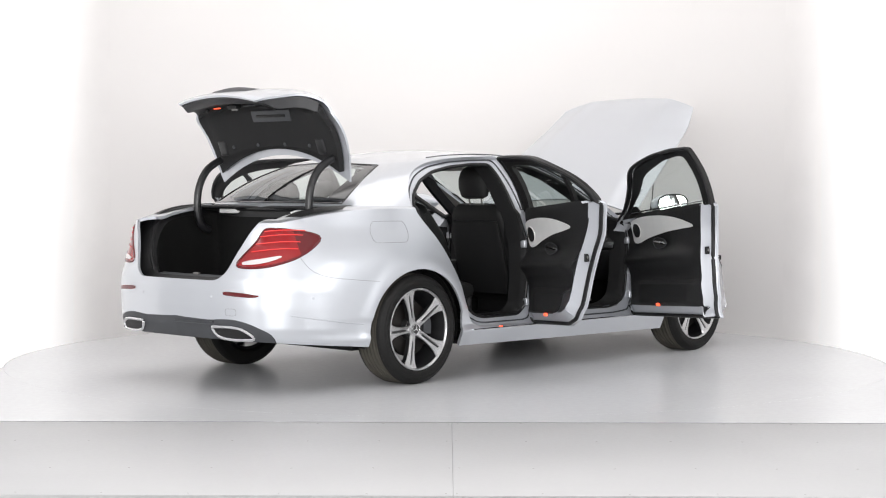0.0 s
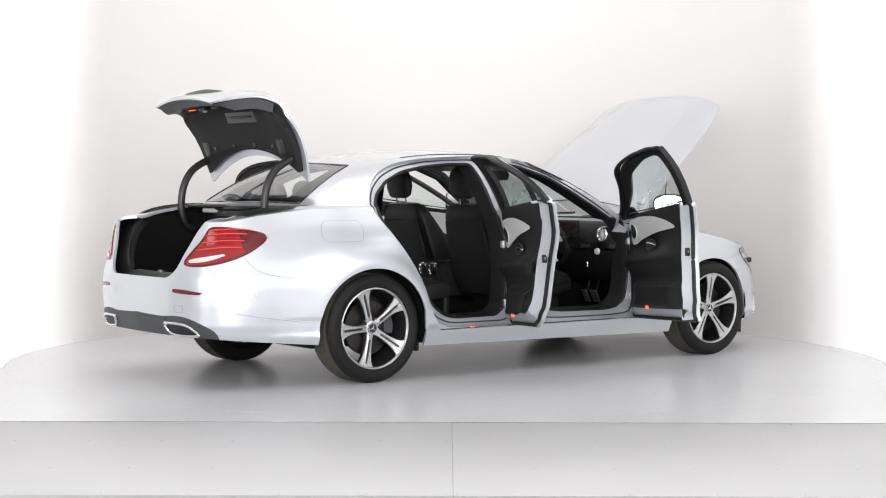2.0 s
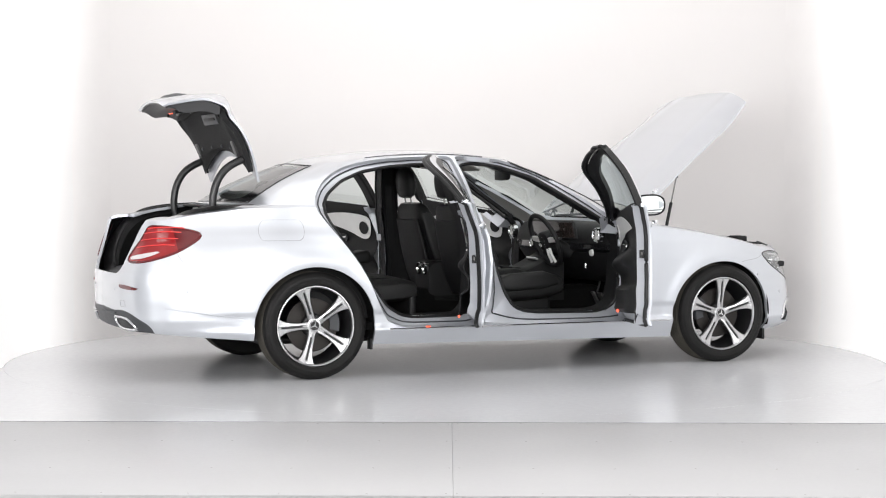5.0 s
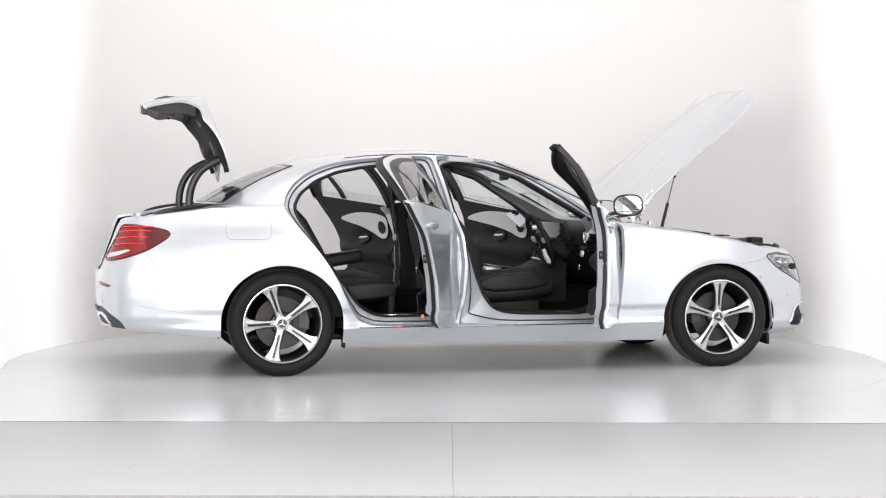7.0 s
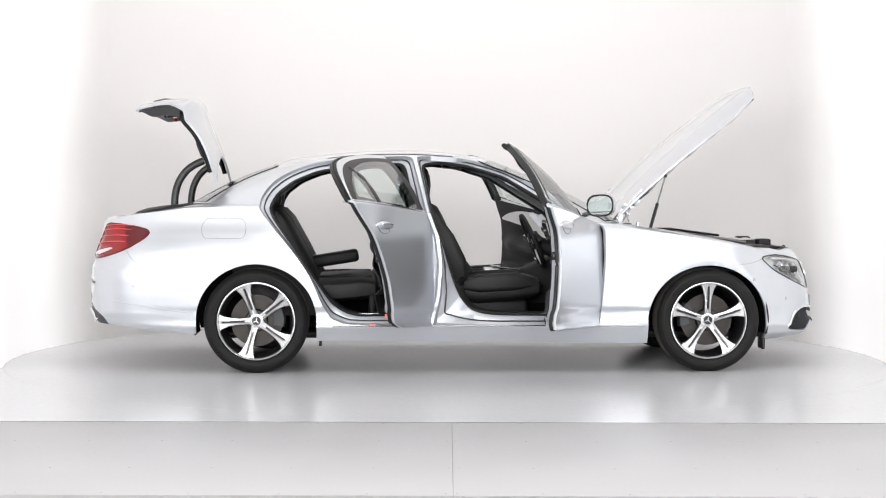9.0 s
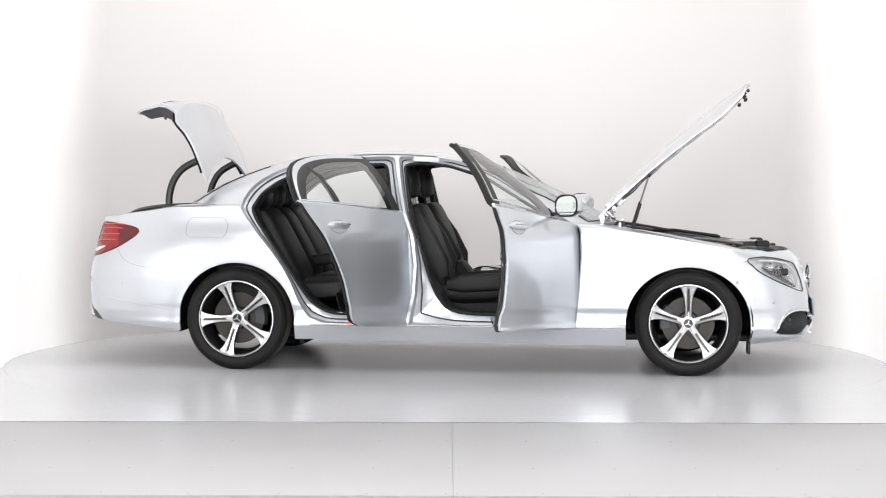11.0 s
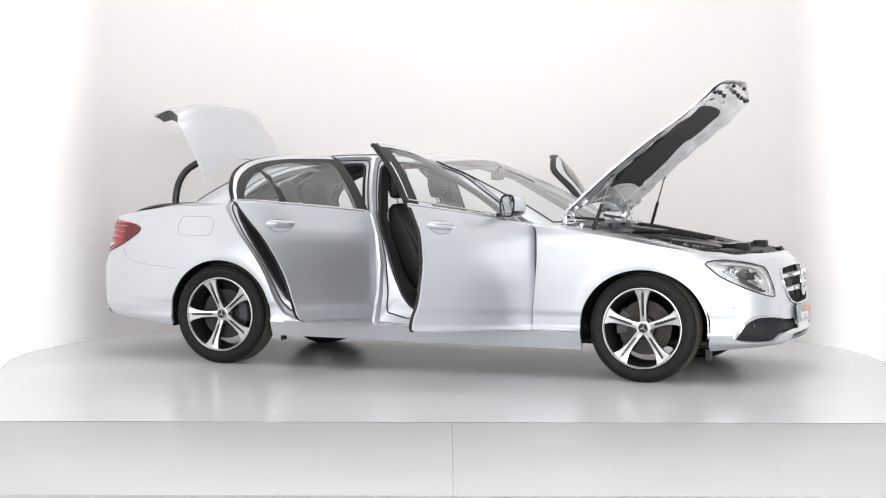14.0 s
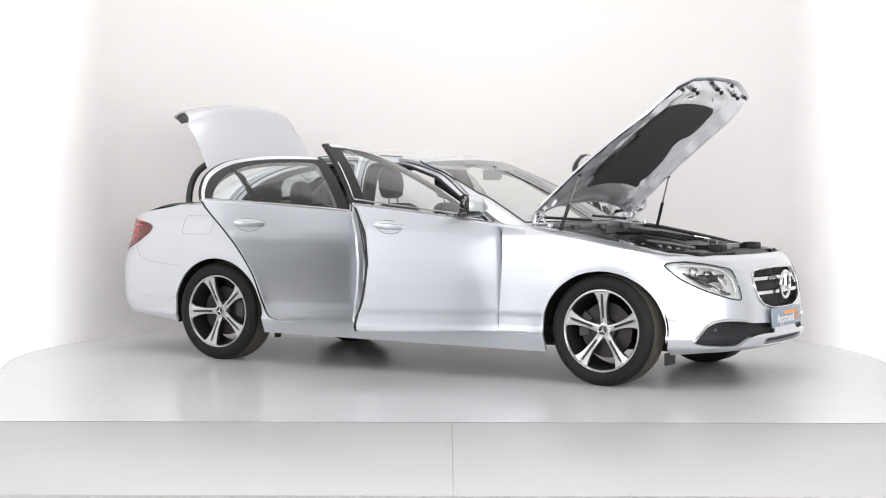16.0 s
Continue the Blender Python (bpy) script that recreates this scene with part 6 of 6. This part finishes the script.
def build_tail_lamps():
    def one(side, flip):
        lens = patch(TAIL, 0.002, True, 0.008)
        dark, red = split(lens, lambda v: 0.92 - v[:, 3] + 0.3 * (0.88 - v[:, 4]))
        lamp = part("tail_lamp", flip(red), RED, car, "red tail lamp", solid=0.015, solid_offset=-1)
        part("outer_lens", flip(dark), RED_DARK, lamp, solid=0.015, solid_offset=-1)
        part("reversing_lens", flip(patch([(0.53, 0.752), (0.57, 0.772), (0.68, 0.788), (0.82, 0.806), (0.77, 0.782), (0.66, 0.758)], 0.008, True)), CLEARLENS, lamp, "pale reversing lamp lens", solid=0.004)
        for k, z in enumerate((0.825, 0.865, 0.905, 0.932)):
            part("light_bar", flip(tube([skin_at(s, z + 0.02 * math.sin((s - 0.6) * 6) , 0.008, True) for s in np.linspace(0.60 + 0.03 * k, 0.92 + 0.02 * k, 16)], 0.0035, 6)), RED_LIT, lamp)
        part("lamp_housing", flip(patch(TAIL, -0.022, True)), BLACK, lamp, solid=0.006)
        part("lamp_rim", flip(outline(TAIL, 0.0075, 0.0, True)), RED_DARK, lamp)
        part("rear_reflector", flip(patch([(0.42, 0.580), (0.44, 0.593), (0.56, 0.590), (0.68, 0.576), (0.66, 0.565), (0.55, 0.566), (0.45, 0.572)], 0.004, True)), RED_DARK, car, "slim red rear reflector", solid=0.006)
        ex = [(0.335, 0.382), (0.40, 0.388), (0.50, 0.388), (0.57, 0.375), (0.636, 0.332), (0.60, 0.318), (0.46, 0.316), (0.37, 0.332)]
        t = part("exhaust_trim", flip(outline(ex, 0.010, 0.006, True)), CHROME, car, "chrome exhaust surround")
        part("exhaust_mouth", flip(patch(ex, 0.004, True)), BLACK, t, solid=0.003)
        for s, z in ((1.0, 0.56), (0.33, 0.56)):
            p = Vector(skin_at(s, z, 0.001, True))
            n = Vector((p.x + 2.0, p.y, 0)).normalized() if s < 0.9 else Vector((-0.35, p.y, 0)).normalized()
            part("parking_sensor", flip(turned(lathe([(0.0005, 0.002), (0.007, 0.002), (0.009, 0.0)], 16, "z"), Matrix.Translation(p) @ n.to_track_quat("Z", "Y").to_matrix().to_4x4())), PAINT_IN, car)
    both(one)
    df = flank_pair("diffuser", SHELL["diffuser"], GREYPLASTIC, car, label="dark grey plastic rear diffuser", solid=0.02)
    part("diffuser_step", tube([skin_at(s, 0.405, 0.004, True) for s in np.linspace(-0.30, 0.30, 24)] + [skin_at(0.34, 0.414, 0.004, True)], 0.007, 8), GREYPLASTIC, df)
    part("tow_cover", tube([skin_at(s, z, 0.0005, True) for s, z in rounded([(0.44, 0.455), (0.52, 0.455), (0.52, 0.495), (0.44, 0.495)], 0.015, 5)], 0.0011, 6, True), SEAM, car)

def build_head_lamps():
    def one(side, flip):
        lens = SHELL["head"]
        back = patch(HEAD, -0.055)
        lamp = part("headlamp", flip(back), SATIN, car, "clear headlamp with dark inner bezel", solid=0.01)
        wall = np.array([[skin_at(s, z, d) for d in (0.0, -0.03, -0.056)] for s, z in smooth_line(HEAD, 80, True)])
        part("lamp_housing", flip(grid(np.concatenate([wall, wall[:1]]))), SATIN, lamp)
        part("lamp_cover", flip(lens), LENS, lamp, "clear polycarbonate lamp cover")
        part("lamp_rim", flip(outline(HEAD, 0.0045, 0.0)), GLOSSBLACK, lamp)
        for s, z, r in ((0.90, 0.69, 0.030), (0.79, 0.665, 0.036), (0.68, 0.63, 0.034)):
            c = Vector(skin_at(s, z, -0.038))
            n = Vector((0.85, -0.5, 0)).normalized().to_track_quat("Z", "Y").to_matrix().to_4x4()
            part("projector", flip(turned(lathe([(0.0005, 0.016), (r * 0.5, 0.012), (r * 0.72, 0.002), (r, 0.014), (r * 1.05, -0.01)], 24, "z"), Matrix.Translation(c) @ n)), CHROME, lamp)
        part("daylight_strip", flip(tube([skin_at(s, z, -0.012) for s, z in smooth_line([(1.0, 0.735), (0.90, 0.732), (0.78, 0.722), (0.68, 0.705), (0.61, 0.66), (0.585, 0.60), (0.585, 0.56)], 30)], 0.009, 8)), CLEARLENS, lamp)
        part("daylight_strip", flip(tube([skin_at(s, z, -0.012) for s, z in smooth_line([(0.76, 0.70), (0.70, 0.64), (0.655, 0.575)], 16)], 0.008, 8)), CLEARLENS, lamp)
        part("lamp_bezel", flip(patch([(0.60, 0.56), (0.68, 0.562), (0.82, 0.61), (1.0, 0.70), (0.86, 0.655), (0.72, 0.60)], -0.02)), GLOSSBLACK, lamp)
    both(one)

def build_nose():
    # grille
    def one(side, flip):
        part("grille_shroud", flip(patch([tuple(p) for p in rounded(GRILLE, 0.05)], -0.05, smooth=False)), BLACK, nose, solid=0.004)
        rim_pts = [p for p in rounded(GRILLE, 0.05, 8) if p[0] > -0.02]
        rim_pts = [(0.0, 0.463)] + [tuple(p) for p in rim_pts] + [(0.0, 0.7115)]
        part("grille_rim", flip(tube([skin_at(max(0, s), z, 0.004) for s, z in rim_pts], 0.007, 8)), CHROME, nose, "chrome grille surround")
        gill = np.array([[skin_at(s, z, d) for d in (0.0, -0.025, -0.052)] for s, z in rim_pts])
        part("grille_wall", flip(grid(gill)), BLACK, nose)
        for z, w in ((0.645, 0.375), (0.56, 0.365)):
            rows = []
            for s in np.linspace(0.0, w, 14):
                p = [skin_at(s, z + dz, l) for dz, l in ((0.016, -0.016), (0.010, 0.0), (-0.010, -0.002), (-0.018, -0.022))]
                rows.append(p)
            part("grille_bar", flip(loft(rows)), CHROME, nose, "chrome grille bar")
        for k in range(12):
            s = 0.03 + k * 0.03
            part("grille_rib", flip(tube([skin_at(s, 0.475, -0.038), skin_at(s, 0.705, -0.038)], 0.0025, 4)), BLACK, nose)
        # lower intake with honeycomb
        part("intake_back", flip(patch(INTAKE, -0.03)), BLACK, nose, solid=0.004)
        iw = np.array([[skin_at(s, z, d) for d in (0.0, -0.016, -0.032)] for s, z in smooth_line(INTAKE, 80, True)])
        part("intake_wall", flip(grid(np.concatenate([iw, iw[:1]]))), BLACK, nose)
        cells = []
        for r in range(11):
            for c in range(34):
                s, z = 0.42 + c * 0.0155 + (r % 2) * 0.00775, 0.268 + r * 0.0134
                if inside(smooth_line(INTAKE, 60, True), (0, 1))(np.array([[s, z]]))[0] < -0.006:
                    cells.append(tube([skin_at(s + 0.0068 * math.cos(a), z + 0.0068 * math.sin(a), -0.022) for a in np.linspace(0, 2 * math.pi, 6, endpoint=False)], 0.0017, 4, True))
        mesh_part = part("intake_mesh", flip(joined(*cells)), GREYPLASTIC, nose, "dark honeycomb intake mesh")
        tagged(mesh_part, kind="stuff")
        top = [(0.905, 0.28), (0.865, 0.330), (0.812, 0.382), (0.73, 0.409), (0.60, 0.408), (0.48, 0.394)]
        part("intake_strip", flip(tube([skin_at(s, z, 0.004) for s, z in smooth_line(top, 30)], 0.009, 8)), CHROME, nose, "chrome intake strip")
        for s, z in ((0.76, 0.355), (1.16, 0.60), (0.90, 0.47)):
            p = Vector(skin_at(s, z, -0.012 if z < 0.4 else 0.001))
            part("parking_sensor", flip(turned(lathe([(0.0005, 0.003), (0.010, 0.002), (0.012, -0.004)], 16, "z"), Matrix.Translation(p) @ Vector((0.6, -0.8, 0)).normalized().to_track_quat("Z", "Y").to_matrix().to_4x4())), GREYPLASTIC if z < 0.4 else PAINT_IN, nose)
        part("slot_back", flip(patch([tuple(p) for p in rounded(SLOT, 0.012)], -0.02, smooth=False)), BLACK, nose)
        part("lip_strip", flip(tube([skin_at(s, 0.246, 0.006) for s in np.linspace(-0.01, 0.36, 14)], 0.006, 8)), CHROME, nose, "chrome lower lip")
    nose = part("front_grille", joined(patch([(0.0, 0.48), (0.29, 0.49), (0.36, 0.56), (0.36, 0.69), (0.0, 0.70)], -0.045, smooth=False)), BLACK, car, "black radiator grille with chrome bars")
    both(one)
    # round emblem on the grille
    c = Vector(skin_at(0.0, 0.60, 0.028))
    em = part("emblem_ring", tube([(c.x, 0.082 * math.cos(a), c.z + 0.082 * math.sin(a)) for a in np.linspace(0, 2 * math.pi, 48, endpoint=False)], 0.0105, 10, True), CHROME, nose, "round chrome emblem")
    for k in range(3):
        part("emblem_arm", turned(loft([[(-0.006, -w, r), (0.006, 0.0, r), (-0.006, w, r)] for r, w in ((0.0, 0.015), (0.04, 0.010), (0.082, 0.005))]), Matrix.Translation(c + Vector((0.004, 0, 0))) @ Matrix.Rotation(radians(120 * k), 4, "X")), CHROME, nose)
    # plate
    px = skin_at(0.0, 0.40, 0.010)[0]
    plate = part("number_plate", turned(rbox(0.012, 0.52, 0.115, 0.004), pose(px, 0, 0.405, 0, -4, 0)), material("slate_blue_plate", (0.20, 0.25, 0.30), 0.35, 0, 0.3), car, "slate blue show plate with white and orange lettering")
    amber = material("orange_print", (0.75, 0.27, 0.05), 0.4)
    white = material("white_print", (0.8, 0.8, 0.8), 0.4)
    part("print_bar", turned(rbox(0.002, 0.24, 0.018, 0.0, (0.0075, 0.07, 0.022), 1), pose(px, 0, 0.405, 0, -4, 0)), amber, plate)
    part("print_badge", turned(lathe([(0.022, 0.0065), (0.022, 0.0085), (0.030, 0.0085), (0.030, 0.0065)], 24, "x"), pose(px, 0, 0.405, 0, -4, 0) @ Matrix.Translation((0, 0.17, 0.0))), amber, plate)
    cu = bpy.data.curves.new("plate_word", "FONT")
    cu.body, cu.size, cu.extrude, cu.align_x = "Approved", 0.075, 0.001, "CENTER"
    tmp = new("plate_word", cu)
    bpy.context.view_layer.update()
    me = bpy.data.meshes.new_from_object(tmp.evaluated_get(bpy.context.evaluated_depsgraph_get()))
    bpy.data.objects.remove(tmp)
    word = new("plate_word", me)
    me.materials.clear()
    me.materials.append(white)
    word.parent = plate
    word.matrix_basis = pose(px, 0, 0.405, 0, -4, 0) @ Matrix.Translation((0.008, -0.03, -0.036)) @ Euler((radians(90), 0, radians(90))).to_matrix().to_4x4()

def build_small():
    # fuel flap, washer jets, wipers, sill strips, window edging
    flap = smooth_line(rounded([(-1.81, 0.868), (-1.55, 0.868), (-1.53, 0.93), (-1.55, 0.995), (-1.80, 0.995), (-1.825, 0.93)], 0.04, 5), 60, True)
    part("fuel_flap", tube([(x, -(skin_y(x, z) + 0.0005), z) for x, z in flap], 0.0013, 6, True), SEAM, car)
    def one(side, flip):
        part("bumper_seam", flip(tube([skin_at(s, z, 0.0004, True) for s, z in smooth_line([(0.93, 0.795), (0.97, 0.745), (1.02, 0.705), (1.12, 0.675), (1.30, 0.655), (1.47, 0.640)], 30)], 0.0013, 6)), SEAM, car)
        part("bumper_crease", flip(tube([skin_at(s, z, -0.002, True) for s, z in smooth_line([(0.86, 0.462), (1.0, 0.440), (1.2, 0.412), (1.36, 0.392)], 24)], 0.005, 8)), PAINT, car)
        part("wing_seam", flip(tube([skin_at(s, z, 0.0004) for s, z in smooth_line([(1.085, 0.735), (1.16, 0.71), (1.24, 0.70), (1.32, 0.69)], 16)], 0.0013, 6)), SEAM, car)
        part("sill_strip", flip(tube([(x, -(skin_y(x, 0.300) + 0.001), 0.302) for x in np.linspace(-0.98, 1.05, 40)], 0.006, 8)), CHROME, car, "bright sill strip")
        part("sill_marker", flip(rbox(0.03, 0.006, 0.008, 0.002, (-0.72, -(skin_y(-0.72, 0.305) + 0.004), 0.310))), RED_GLOW, car)
        a = [house_at(u, 0.03) for u in np.linspace(0.0, 0.185, 14)] + [house_at(0.185 + 0.015 * v, 0.03 + 0.92 * v) for v in np.linspace(0.05, 1, 16)]
        part("windscreen_edge", flip(tube(a, 0.006, 8)), GLOSSBLACK, car)
        b = [house_at(u, 0.04) for u in np.linspace(1.0, 0.845, 12)] + [house_at(0.845, v) for v in np.linspace(0.1, 0.90, 16)] + [house_at(u, 0.90 + 0.05 * (u - 0.845) / 0.155) for u in np.linspace(0.85, 1.0, 12)]
        part("rear_window_edge", flip(tube(b, 0.006, 8)), GLOSSBLACK, car)
        part("roof_strip", flip(tube([house_at(u, 1.10) for u in np.linspace(0.26, 0.70, 24)], 0.005, 6)), GREYPLASTIC, car)
    both(one)
    for y0, y1 in ((-0.05, -0.68), (0.62, 0.02)):
        pts = []
        for k in np.linspace(0, 1, 10):
            y = y0 + (y1 - y0) * k
            pts.append((0.99 - 0.10 * abs(y) - 0.02 * k, y, 0.985 + 0.028 * k))
        wp = part("wiper", tube(pts, 0.009, 8), BLACK, car, "black windscreen wiper")

_grid = np.array(house_skin()[0]).reshape(150, 45, 5)

def house_at(u, v):
    """The point of the glasshouse at the way round u and the way up v, right side."""
    i = min(149, int(round(u * 149)))
    return tuple(float(np.interp(v, _grid[i, :, 4], _grid[i, :, k])) for k in range(3))

turntable = build_studio()
body = build_body()
build_wheels()
build_frames()
build_door("front")
build_door("rear")
build_bonnet()
build_boot_lid()
build_cabin()
build_boot()
build_engine_bay()
build_under()
build_tail_lamps()
build_head_lamps()
build_nose()
build_small()
motions()
